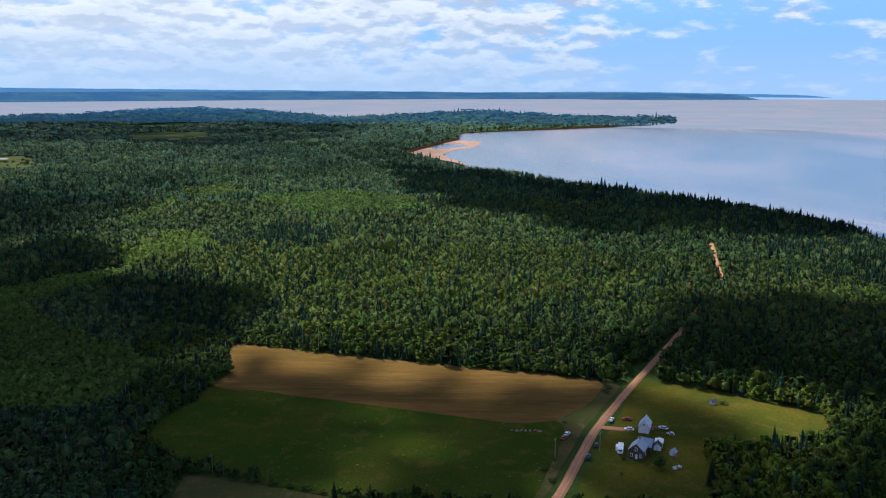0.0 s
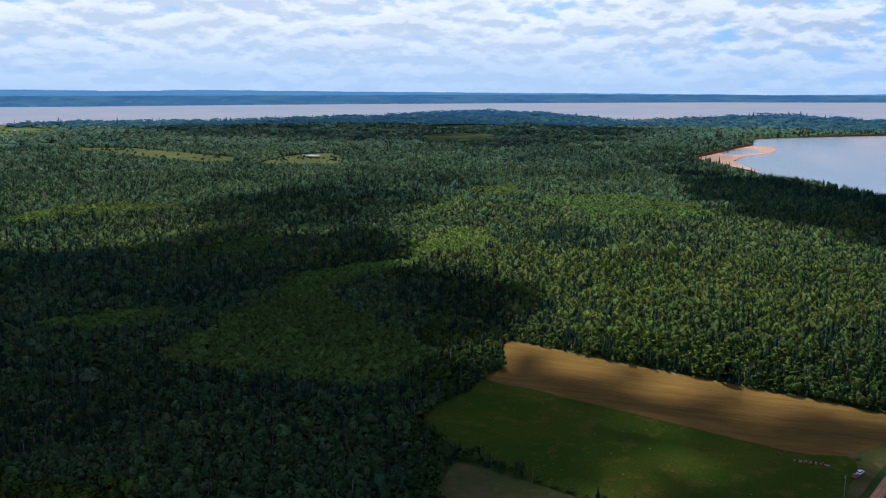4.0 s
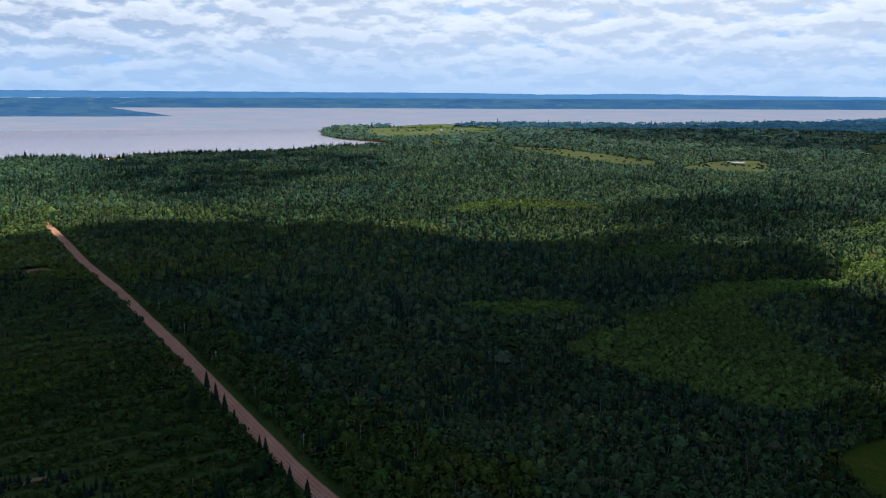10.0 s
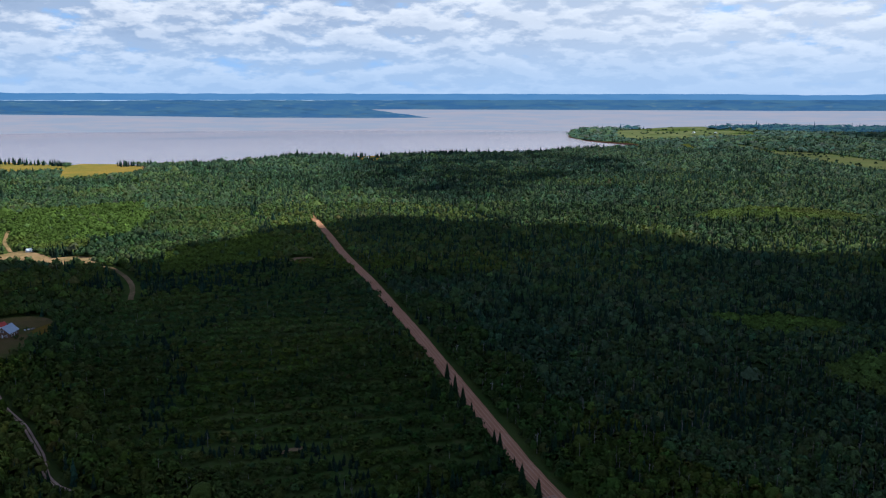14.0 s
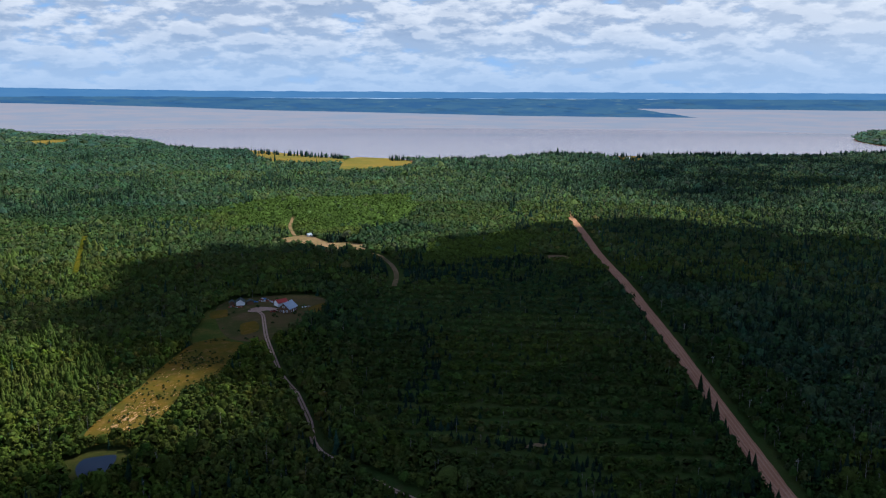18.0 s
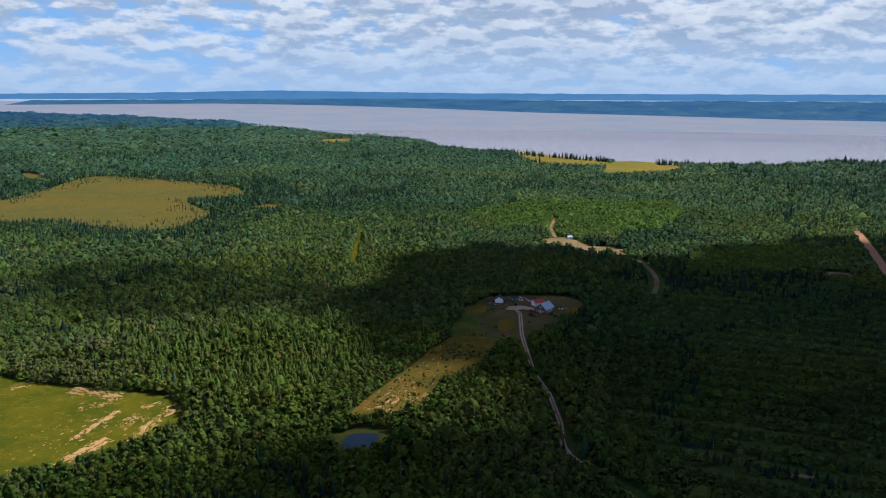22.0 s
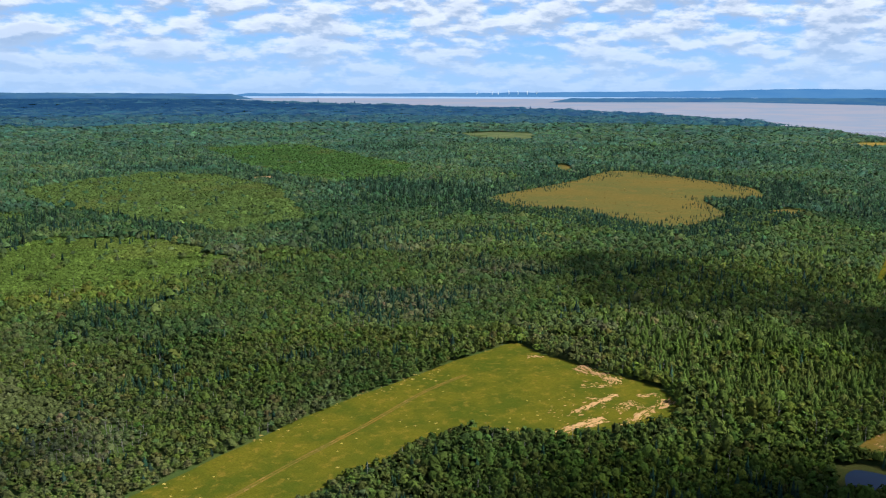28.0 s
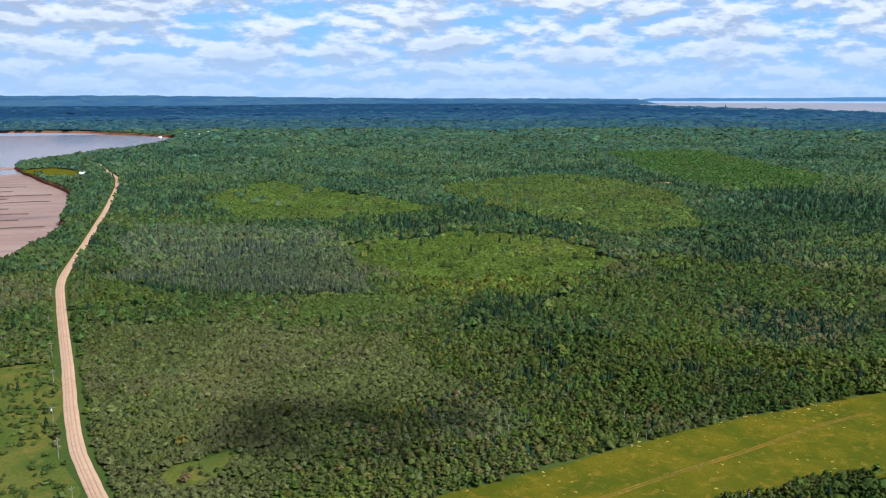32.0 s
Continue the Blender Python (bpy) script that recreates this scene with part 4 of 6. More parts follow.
def plant(name, shapes, x, y, wide, high, tint, label, category="woods", sink=0.0, mat=None, soft=True):
    """One mesh of many trees: place, width, height and leaf colour of each."""
    if len(x) == 0:
        return None
    pick = rng.integers(0, len(shapes), len(x))
    turn = rng.uniform(0, 2 * math.pi, len(x))
    z = rise(x, y) - sink
    base, k = drawn_in(np.column_stack([x, y, z]))
    vs, fs, cs, off = [], [], [], 0
    for s, (sv, sf) in enumerate(shapes):
        q = np.nonzero(pick == s)[0]
        if len(q) == 0:
            continue
        c, n = np.cos(turn[q])[:, None], np.sin(turn[q])[:, None]
        wd = (wide[q] * k[q])[:, None]
        vx = (sv[None, :, 0] * c - sv[None, :, 1] * n) * wd + base[q, 0][:, None]
        vy = (sv[None, :, 0] * n + sv[None, :, 1] * c) * wd + base[q, 1][:, None]
        vz = sv[None, :, 2] * (high[q] * k[q])[:, None] + base[q, 2][:, None]
        vs.append(np.stack([vx, vy, vz], 2).reshape(-1, 3))
        fs.append((sf[None] + (np.arange(len(q)) * len(sv))[:, None, None] + off).reshape(-1, 3))
        cs.append(np.repeat(tint[q], len(sv), 0))
        off += len(q) * len(sv)
    v, f, c = np.vstack(vs), np.vstack(fs), np.vstack(cs)
    me = bpy.data.meshes.new(name)
    me.vertices.add(len(v))
    me.vertices.foreach_set("co", v.astype(np.float32).ravel())
    me.loops.add(len(f) * 3)
    me.loops.foreach_set("vertex_index", f.astype(np.int32).ravel())
    me.polygons.add(len(f))
    me.polygons.foreach_set("loop_start", np.arange(len(f), dtype=np.int32) * 3)
    at = me.attributes.new("tint", "FLOAT_COLOR", "POINT")
    at.data.foreach_set("color", np.column_stack([c, np.ones(len(c))]).astype(np.float32).ravel())
    me.polygons.foreach_set("use_smooth", np.full(len(f), soft))
    me.materials.append(mat or LEAF)
    me.update()
    me.validate()
    return tagged(new(name, me), label, category, kind="stuff")


OPEN = [HAY_FIELD, GREEN_FIELD, SMALL_MEADOW, FARM_YARD, HOUSE_YARD, STRIP, SAND_PIT, BOG_FLAT, BOG_SMALL, SOUTH_FIELD, SHORE_LAWN, CAPE_LAWN, FEN_STRIP, FEN, NORTH_FIELD, NORTH_FIELD_FAR, SOUTH_PASTURE, BOG_EAST, SHORE_FIELD, ROAD_CLEARING, SAND_SPOT, SAND_CUT, ALDER_GAP, YELLOW_A, YELLOW_B, YELLOW_C, CAPE_FIELD, ROADSIDE, POND_BANK, VERGE, YARD_MEADOW]
OPEN_EDGES = [rounded(p_, 8.0, True, 0.0) for p_ in OPEN]
TRACKS = [(ROAD_NORTH[:5], 2.6), (ROAD_NORTH[4:7], 0.0), (ROAD_NORTH[6:8], 3.0), (ROAD_NORTH[7:], 8.0), (ROAD_WEST[:-4], 7.2), (ROAD_WEST[-5:], 0.0), (COAST_ROAD, 6.3), (DRIVE, 2.6), (TRAIL, 6.5), (PATH_A, 3.4), (PATH_B, 3.4)]


def free(x, y):
    ok = inside(shore, x, y)
    for e in OPEN_EDGES:
        ok &= ~inside(e, x, y)
    for line, half in TRACKS:
        ok &= near_line(line, x, y) > half + 2.0 * blend(x, y, 15.0, 77)
    return ok


def grid_points(step, d0, d1, a0=-180.0, a1=180.0, jitter=0.42):
    n = int(d1 / step) + 1
    gx, gy = np.meshgrid(np.arange(-n, n + 1) * step, np.arange(-n, n + 1) * step)
    gx, gy = gx.ravel(), gy.ravel()
    d = np.hypot(gx, gy)
    q = (d >= d0) & (d < d1)
    gx, gy = gx[q], gy[q]
    az = np.degrees(np.arctan2(-gx, gy))
    az = np.where(az < -150, az + 360, az)
    q = (az >= a0) & (az < a1 if a1 < 180 else az < 400)
    gx, gy = gx[q], gy[q]
    return gx + rng.uniform(-jitter, jitter, gx.size) * step, gy + rng.uniform(-jitter, jitter, gy.size) * step


def cells(x, y, size, seed):
    """A mosaic of stands: for each place the chance numbers of the stand that it lies in."""
    wx, wy = x + size * 0.5 * (blend(x, y, size * 0.5, seed, 3) - 0.5), y + size * 0.5 * (blend(x, y, size * 0.5, seed + 3, 3) - 0.5)
    i, j = np.floor(wx / size), np.floor(wy / size)
    best, next_best, out = np.full(np.shape(x), 1e9), np.full(np.shape(x), 1e9), [np.zeros(np.shape(x)) for _ in range(4)]
    for a in (-1, 0, 1):
        for b in (-1, 0, 1):
            cx, cy = (i + a + lattice(i + a, j + b, seed)) * size, (j + b + lattice(i + a, j + b, seed + 1)) * size
            d = np.hypot(wx - cx, wy - cy)
            q = d < best
            next_best = np.where(q, best, np.minimum(next_best, d))
            best = np.where(q, d, best)
            out = [np.where(q, lattice(i + a, j + b, seed + 11 + k), o) for k, o in enumerate(out)]
    return out + [next_best - best]


def kinds(x, y):
    """What grows where: share of spruce, height factor, brightness and tone of the leaves."""
    patch = blend(x, y, 150.0, 31, 3)
    fine = blend(x, y, 45.0, 37, 2)
    wood = blend(x, y, 520.0, 43, 2)
    age, light, needle, tone, _ = cells(x, y, 120.0, 210)
    age_wide, light_wide, needle_wide, belt, rim_wide = cells(x, y, 330.0, 260)
    light, age, needle = 0.45 * light + 0.55 * light_wide, 0.5 * age + 0.5 * age_wide, 0.55 * needle + 0.45 * needle_wide
    belt = ((belt > 0.45) & (rim_wide < 16)) | (near_line(HEDGE, x, y) < 9)
    spruce = np.clip((blend(x, y, 150.0, 51, 3) - 0.53) * 3.0 + 1.1 * (needle - 0.66), 0.03, 0.8)
    bright = np.clip(0.05 + np.clip((patch - 0.38) * 3.0, 0, 1) * 0.3 + fine * 0.2 + 0.95 * (light - 0.36), 0, 1)
    high = 0.4 + 0.3 * wood + 0.25 * fine + 0.7 * age
    spruce, high = np.where(belt, np.maximum(spruce, 0.7), spruce), np.where(belt, np.maximum(high, 1.05), high)
    olive = np.clip((blend(x, y, 90.0, 61, 3) - 0.42) * 3.0 + 0.7 * (tone - 0.5), 0, 1)
    south = np.clip((-y - 150) / 200, 0, 1)
    olive = (olive * (0.3 + 0.7 * south) + 0.2 * south) * np.clip((1150 - np.hypot(x, y)) / 400, 0.15, 1)
    north = np.clip((y - 250) / 150, 0, 1)
    spruce = np.maximum(spruce, 0.36 * north)
    wx, wy = x + 40 * (fine - 0.5), y + 40 * (blend(x, y, 60.0, 39, 2) - 0.5)
    for stand in SPRUCE_STANDS:
        q = inside(stand, wx, wy)
        spruce, high, bright = np.where(q, 0.55, spruce), np.where(q, high * 1.05, high), np.where(q, bright * 0.4, bright)
    coast = near_line(COAST_EAST, x, y) < 170
    spruce = np.where(coast, np.maximum(spruce, 0.75), spruce)
    grey = (inside(GREY_WOOD, x + 60 * (fine - 0.5), y + 60 * (patch - 0.5))) | inside(GREY_SMALL, x + 14 * (fine - 0.5), y)
    rim = near_line(BOG_FLAT + BOG_FLAT[:1], x, y) < 90
    spruce, high = np.where(rim, np.maximum(spruce, 0.7), spruce), np.where(rim, high * 0.7, high)
    low = np.clip((330 - near_line(COAST_ROAD, x, y) + 60 * (fine - 0.5)) / 150, 0, 1) * (y < -240) * np.clip((y + 660) / 60, 0, 1)
    high, bright = high * (1 - 0.45 * low), np.maximum(bright, 0.55 * low)
    spruce = spruce * (1 - 0.8 * low)
    olive = np.maximum(olive, low * (0.3 + 0.8 * fine))
    field_rim = near_line(SOUTH_FIELD, x, y) < 70
    spruce = np.where(field_rim, spruce * 0.3, spruce)
    # planted rows
    rows = inside(ROWS_OF_TREES, x, y)
    young = np.clip((-x - 300) / 120, 0, 1) * np.clip((40 - y) / 60, 0, 1) * np.clip((y + 420) / 100, 0, 1) * np.clip((1000 + x) / 150, 0, 1)
    spruce = spruce * (1 - 0.6 * young)
    bright = np.maximum(bright, young * (0.35 + 0.35 * fine))
    return spruce, high, bright, grey, olive, rows


# dark spruce wood with snags; the shade's blue is put into its leaf colour
SHADE_BLUE_WOOD = [(-150, 215), (-120, 300), (-180, 420), (-200, 600), (-420, 720), (-640, 640), (-700, 480), (-640, 320), (-400, 250)]
HEDGE = [(-1246, -1978), (-1113, -1554), (-976, -1239), (-874, -908), (-868, -793), (-894, -728)]
SPRUCE_STANDS = [
    [(-343, 703), (-304, 775), (-183, 706), (-137, 553), (-236, 595), (-270, 690)], [(-30, -783), (-87, -826), (-184, -716), (-224, -652), (-143, -665), (-45, -729)], [(-268, -898), (-298, -927), (-406, -963), (-486, -1056), (-491, -1087), (-378, -1040), (-299, -989)],
    [(-234, -524), (-263, -589), (-313, -610), (-333, -572), (-285, -523)], [(-1119, -1247), (-1094, -852), (-849, -661), (-848, -819), (-990, -1089)], [(-1016, -1134), (-1117, -922), (-922, -757), (-871, -862)], [(-700, -330), (-780, -250), (-760, -160), (-640, -180), (-600, -300)],
    [(-380, 700), (-330, 820), (-300, 760), (-345, 680)], [(-470, 540), (-400, 640), (-350, 600), (-380, 530)]]
ALDERS = [(-2, -650), (-90, -600), (-190, -525), (-188, -410), (-120, -400), (-60, -325), (-15, -290), (-6, -345), (2, -460), (8, -560)]
# outline, spacing, height, leaf colour, and whether the trees are pointed
YOUNG_STANDS = [
    (SCRUB_A, 3.0, 2.2, (0.067, 0.099, 0.018)), (SCRUB_B, 4.0, 2.6, (0.063, 0.095, 0.020)),
    ([(-286, 758), (-315, 827), (-305, 932), (-285, 975), (-220, 852), (-259, 788)], 3.6, 4.0, (0.068, 0.104, 0.018)),
    ([(-343, 594), (-354, 659), (-337, 704), (-292, 758), (-277, 733), (-279, 709), (-309, 624), (-326, 596)], 3.4, 3.5, (0.056, 0.095, 0.018)),
    ([(-394, 1031), (-388, 1166), (-415, 1335), (-366, 1469), (-300, 1309), (-375, 1231), (-354, 1085), (-357, 989)], 4.6, 4.5, (0.056, 0.095, 0.020)),
    ([(-292, 1274), (-183, 1360), (-35, 1267), (-16, 1148), (-88, 1087), (-193, 1102)], 5.0, 4.5, (0.052, 0.091, 0.020)),
    ([(-827, 760), (-881, 944), (-833, 1014), (-733, 1027), (-714, 974), (-773, 907), (-801, 817)], 4.4, 4.0, (0.065, 0.100, 0.018)),
    ([(-449, 443), (-432, 499), (-378, 530), (-366, 520), (-374, 474), (-422, 439)], 3.2, 3.0, (0.061, 0.098, 0.018)),
    ([(-482, 697), (-445, 751), (-468, 819), (-497, 805), (-521, 743)], 3.8, 3.5, (0.050, 0.090, 0.020)),
    ([(-320, 412), (-334, 501), (-337, 589), (-317, 627), (-240, 540), (-160, 480), (-170, 420), (-229, 408), (-276, 402)], 3.2, 3.8, (0.059, 0.093, 0.020)),
    ([(-1180, -120), (-1334, -20), (-1337, 190), (-1187, 185), (-1031, 128), (-945, 68), (-980, 18), (-1039, -64)], 4.6, 4.5, (0.055, 0.092, 0.018)),
    ([(-805, 117), (-898, 153), (-961, 269), (-907, 272), (-813, 219), (-786, 145)], 3.8, 3.8, (0.066, 0.098, 0.016)),
    ([(-527, -322), (-588, -274), (-600, -184), (-574, -118), (-463, -110), (-420, -150), (-412, -185), (-448, -220), (-485, -260)], 3.3, 5.0, (0.042, 0.064, 0.012), True),
    ([(-897, -330), (-948, -147), (-790, -91), (-711, -150), (-751, -267)], 4.6, 5.0, (0.050, 0.074, 0.016), True),
    ([(-1392, -2100), (-1660, -1980), (-1395, -1295), (-1109, -1069), (-990, -1090), (-1053, -1319)], 6.0, 5.0, (0.040, 0.078, 0.020)),
    ([(-583, -1427), (-920, -1570), (-970, -1403), (-881, -1103), (-700, -830), (-569, -818), (-540, -984), (-531, -1173)], 5.0, 3.8, (0.060, 0.088, 0.022)),
    (ALDERS, 2.5, 2.7, (0.062, 0.074, 0.025)),
    ([(-139, -646), (-190, -666), (-238, -635), (-256, -586), (-208, -579), (-150, -586)], 3.0, 2.6, (0.056, 0.084, 0.02))]
ROWS_OF_TREES = [(-300, 180), (-800, 285), (-850, 150), (-640, 50), (-400, 30), (-300, 100)]


def tints(n, bright, spruce, olive, haze_tint):
    """Leaf colour of each tree; the last share mixes in the blue-green of haze and shade."""
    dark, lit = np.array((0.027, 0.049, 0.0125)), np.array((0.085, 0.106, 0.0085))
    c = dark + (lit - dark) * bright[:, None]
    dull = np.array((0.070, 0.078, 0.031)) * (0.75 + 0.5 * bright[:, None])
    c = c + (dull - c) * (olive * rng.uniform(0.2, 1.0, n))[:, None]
    # distant haze and bluish shade are put into the leaf colour here
    c = c + (np.array((0.035, 0.079, 0.066)) - c) * (haze_tint * rng.uniform(0.5, 1.0, n))[:, None]
    c = np.where(spruce[:, None], np.array((0.0150, 0.031, 0.0185)) * (0.8 + 1.5 * bright[:, None] ** 2), c)
    c = c * np.exp(rng.normal(0, 0.2, n))[:, None]
    alder = np.clip((olive - 0.6) * 2.0, 0, 1) * rng.uniform(0.0, 0.6, n)
    c = np.where(spruce[:, None], c, c + (np.array((0.098, 0.088, 0.05)) - c) * alder[:, None])
    lot = rng.uniform(0, 1, n)[:, None]
    c = np.where((lot < 0.05) & ~spruce[:, None], c * np.array((1.3, 1.0, 1.2)), c)
    c = np.where((lot > 0.93) & ~spruce[:, None], c * np.array((0.75, 0.9, 1.0)), c)
    return c * (1 + rng.uniform(-0.12, 0.12, (n, 3)))


def young(x, y):
    """Where the low young stands grow."""
    wx, wy = x + 26 * (blend(x, y, 30.0, 37, 2) - 0.5), y + 26 * (blend(x, y, 30.0, 39, 2) - 0.5)
    hit = np.zeros(np.shape(x), bool)
    for outline, *how in YOUNG_STANDS:
        hit |= inside(outline, wx, wy) & ((lattice(np.floor(x * 3), np.floor(y * 3), 5) < (0.9 if outline is ALDERS else 0.6)) | ((len(how) < 4) & (outline is not ALDERS)))
    return hit & (near_line(HEDGE, x, y) > 9)


def wood_band(step, d0, d1, broad, conif, base, name, a0=-180.0, a1=180.0, snags=0.0, mat=None, haze_tint=0.0, tone=1.0):
    x, y = grid_points(step, d0, d1, a0, a1)
    q = free(x, y)
    x, y = x[q], y[q]
    q = ~young(x, y) | (rng.uniform(0, 1, len(x)) < 0.03)
    x, y = x[q], y[q]
    share, high, bright, grey, olive, rows = kinds(x, y)
    across = (x * 0.966 - y * 0.26) / 19.0 + 0.35 * blend(x, y, 60.0, 91, 2)
    gap = rows & (np.abs(across - np.floor(across) - 0.5) > 0.34)
    high = np.where(rows, high * 0.62, high)
    keep = ~gap
    x, y, share, high, bright, grey, olive = (a[keep] for a in (x, y, share, high, bright, grey, olive))
    is_sp = rng.uniform(0, 1, len(x)) < share
    dead = (rng.uniform(0, 1, len(x)) < np.where(grey, 0.24, snags + 0.08 * ((x > -430) & (x < -60) & (y > 215) & (y < 520)))) if snags else np.zeros(len(x), bool)
    size = np.exp(rng.normal(0, 0.22, len(x)))
    h = base * high * size
    tint = tints(len(x), bright, is_sp, olive, haze_tint + (0.34 - 0.34 * haze_tint) * inside(SHADE_BLUE_WOOD, x + 140 * (blend(x, y, 90.0, 71, 3) - 0.5), y + 140 * (blend(x, y, 90.0, 73, 3) - 0.5))) * tone
    tint = np.where(grey[:, None], tint * 0.85 + np.array((0.022, 0.022, 0.019)), tint)
    b, s = ~is_sp & ~dead, is_sp & ~dead
    plant(name + "_broadleaf", broad, x[b], y[b], step * 1.38 * size[b] * rng.uniform(0.85, 1.15, b.sum()) * np.sqrt(np.clip(high[b], 0.5, 1.3)), h[b], tint[b], "dense green broadleaf woods of birch and maple", mat=mat)
    plant(name + "_spruce", conif, x[s], y[s], min(step * 1.05, 4.2 + 0.12 * step) * size[s] * rng.uniform(0.75, 1.1, s.sum()), h[s] * 1.3, tint[s], "dark pointed spruces among the broadleaf woods", mat=mat)
    if dead.any():
        g = rng.uniform(0.6, 1.2, dead.sum())[:, None] * np.array((0.16, 0.15, 0.135))
        plant(name + "_snags", SNAGS, x[dead], y[dead], rng.uniform(2.5, 4.2, dead.sum()), h[dead] * 1.5, g, "bare grey dead trees")


def thicket(outline, step, tall, colour, pointed=False):
    """A dense low stand of young trees of one kind."""
    q = np.array(outline, float)
    gx, gy = np.meshgrid(np.arange(q[:, 0].min() - 20, q[:, 0].max() + 20, step), np.arange(q[:, 1].min() - 20, q[:, 1].max() + 20, step))
    x, y = gx.ravel() + rng.uniform(-0.45, 0.45, gx.size) * step, gy.ravel() + rng.uniform(-0.45, 0.45, gy.size) * step
    wx, wy = x + 26 * (blend(x, y, 30.0, 37, 2) - 0.5), y + 26 * (blend(x, y, 30.0, 39, 2) - 0.5)
    k = inside(outline, wx, wy) & free(x, y)
    x, y = x[k], y[k]
    n = len(x)
    lush, dry = blend(x, y, 45.0, 83, 3), np.clip((blend(x, y, 70.0, 87, 3) - 0.58) * 5, 0, 1)
    size = np.exp(rng.normal(0, 0.3 if pointed else 0.24, n)) * (0.75 + 0.5 * lush)
    c = np.array(colour) * (0.72 + 0.5 * lush)[:, None] * np.exp(rng.normal(0, 0.17, n))[:, None]
    c = c + (np.array((0.135, 0.105, 0.03)) - c) * (0.2 * dry)[:, None]
    if pointed:
        plant("young_stand", YOUNG_SPRUCE, x, y, step * 1.1 * size, tall * size, c, "dense stand of young pointed conifers", mat=LEAF)
    else:
        brown = np.clip((blend(x, y, 35.0, 95, 2) - 0.5) * 4, 0, 1) * (outline is ALDERS)
        c = c + (np.array((0.098, 0.086, 0.048)) - c) * (0.5 * brown * rng.uniform(0.3, 1.0, n))[:, None]
        plant("young_stand", WIDE_BROAD, x, y, step * 1.3 * size, tall * size, c, "grey-green alder scrub" if outline is ALDERS else "low dense stand of young bright green trees", mat=LEAF_MID)


wood_band(9.0, 0, 300, FAR_BROAD, MID_SPRUCE, 5.0, "woods_below")
wood_band(9.0, 300, 560, FAR_BROAD, MID_SPRUCE, 5.0, "woods_behind", 215, 400)
wood_band(3.15, 300, 560, NEAR_BROAD, NEAR_SPRUCE, 4.9, "woods_near", -30, 188, 0.025)
# leaf tint turns bluer band by band, standing for haze
wood_band(3.75, 560, 850, MID_BROAD, MID_SPRUCE, 5.3, "woods_middle", -30, 188, 0.02, mat=LEAF_MID, haze_tint=0.12)
wood_band(4.7, 850, 1250, WIDE_BROAD, MID_SPRUCE, 5.9, "woods_middle", -30, 188, 0.015, mat=LEAF_MID, haze_tint=0.3)
wood_band(6.2, 1250, 1800, FAR_BROAD, FAR_SPRUCE, 7.0, "woods_far", -32, 188, mat=LEAF_WIDE, haze_tint=0.55)
wood_band(8.4, 1800, 2600, FAR_BROAD, FAR_SPRUCE, 7.5, "woods_far", -32, 188, mat=LEAF_WIDE, haze_tint=0.72)
wood_band(16.0, 2600, 3400, FAR_BROAD, FAR_SPRUCE, 8.5, "woods_distant", -32, 188, mat=LEAF_WIDE, haze_tint=0.85)
wood_band(25.0, 3400, 4200, FAR_BROAD, FAR_SPRUCE, 10.0, "woods_distant", -32, 188, mat=LEAF_WIDE, haze_tint=0.95)
# leaves darkened by tone; their haze comes from the blue glow
wood_band(40.0, 4200, 5600, FAR_BROAD, FAR_SPRUCE, 13.0, "backdrop_woods", -32, 188, mat=LEAF_FAR_HAZE[0], haze_tint=1.0, tone=0.55)
wood_band(180.0, 9500, 24000, FAR_BROAD, FAR_SPRUCE, 24.0, "backdrop_woods", -32, 188, mat=LEAF_FAR_HAZE[1], haze_tint=1.0, tone=0.4)
wood_band(80.0, 5600, 9500, FAR_BROAD, FAR_SPRUCE, 15.0, "backdrop_woods", -32, 188, mat=LEAF_FAR_HAZE[1], haze_tint=1.0, tone=0.4)
for stand in YOUNG_STANDS:
    thicket(*stand)


def shrubs(name, poly, count, size, tint, label, seed, tall=0.8):
    """Low bushes strewn over open ground."""
    rr = np.random.default_rng(seed)
    q = np.array(poly, float)
    x, y = rr.uniform(q[:, 0].min(), q[:, 0].max(), count * 3), rr.uniform(q[:, 1].min(), q[:, 1].max(), count * 3)
    k = inside(poly, x, y) & (blend(x, y, size[1] * 9, seed) > 0.42) & (near_line(COAST_ROAD, x, y) > 6) & (near_line(DRIVE, x, y) > 4)
    x, y = x[k][:count], y[k][:count]
    w_ = rr.uniform(size[0], size[1], len(x))
    c = np.array(tint) * np.exp(rr.normal(0, 0.25, len(x)))[:, None]
    plant(name, NEAR_BROAD, x, y, w_, w_ * tall, c, label, "shrubs", soft=False)


def shore_row(line, gap, inland, seed):
    """Tall ragged spruces in clumps along a shore, standing out against the water."""
    rr = np.random.default_rng(seed)
    c = rounded(line, gap)
    c = np.repeat(c, 2, 0) + rr.normal(0, 9, (len(c) * 2, 2)) + np.array(inland)
    k = (blend(c[:, 0], c[:, 1], 70.0, seed) > 0.47) & inside(shore, c[:, 0], c[:, 1])
    c = c[k]
    n = len(c)
    h = rr.uniform(10, 19, n)
    tint = np.array((0.016, 0.036, 0.026)) * np.exp(rr.normal(0, 0.25, n))[:, None]
    plant("shore_spruces", MID_SPRUCE, c[:, 0], c[:, 1], h * rr.uniform(0.4, 0.6, n), h, tint, "ragged tall spruces along the shore", mat=LEAF_MID)


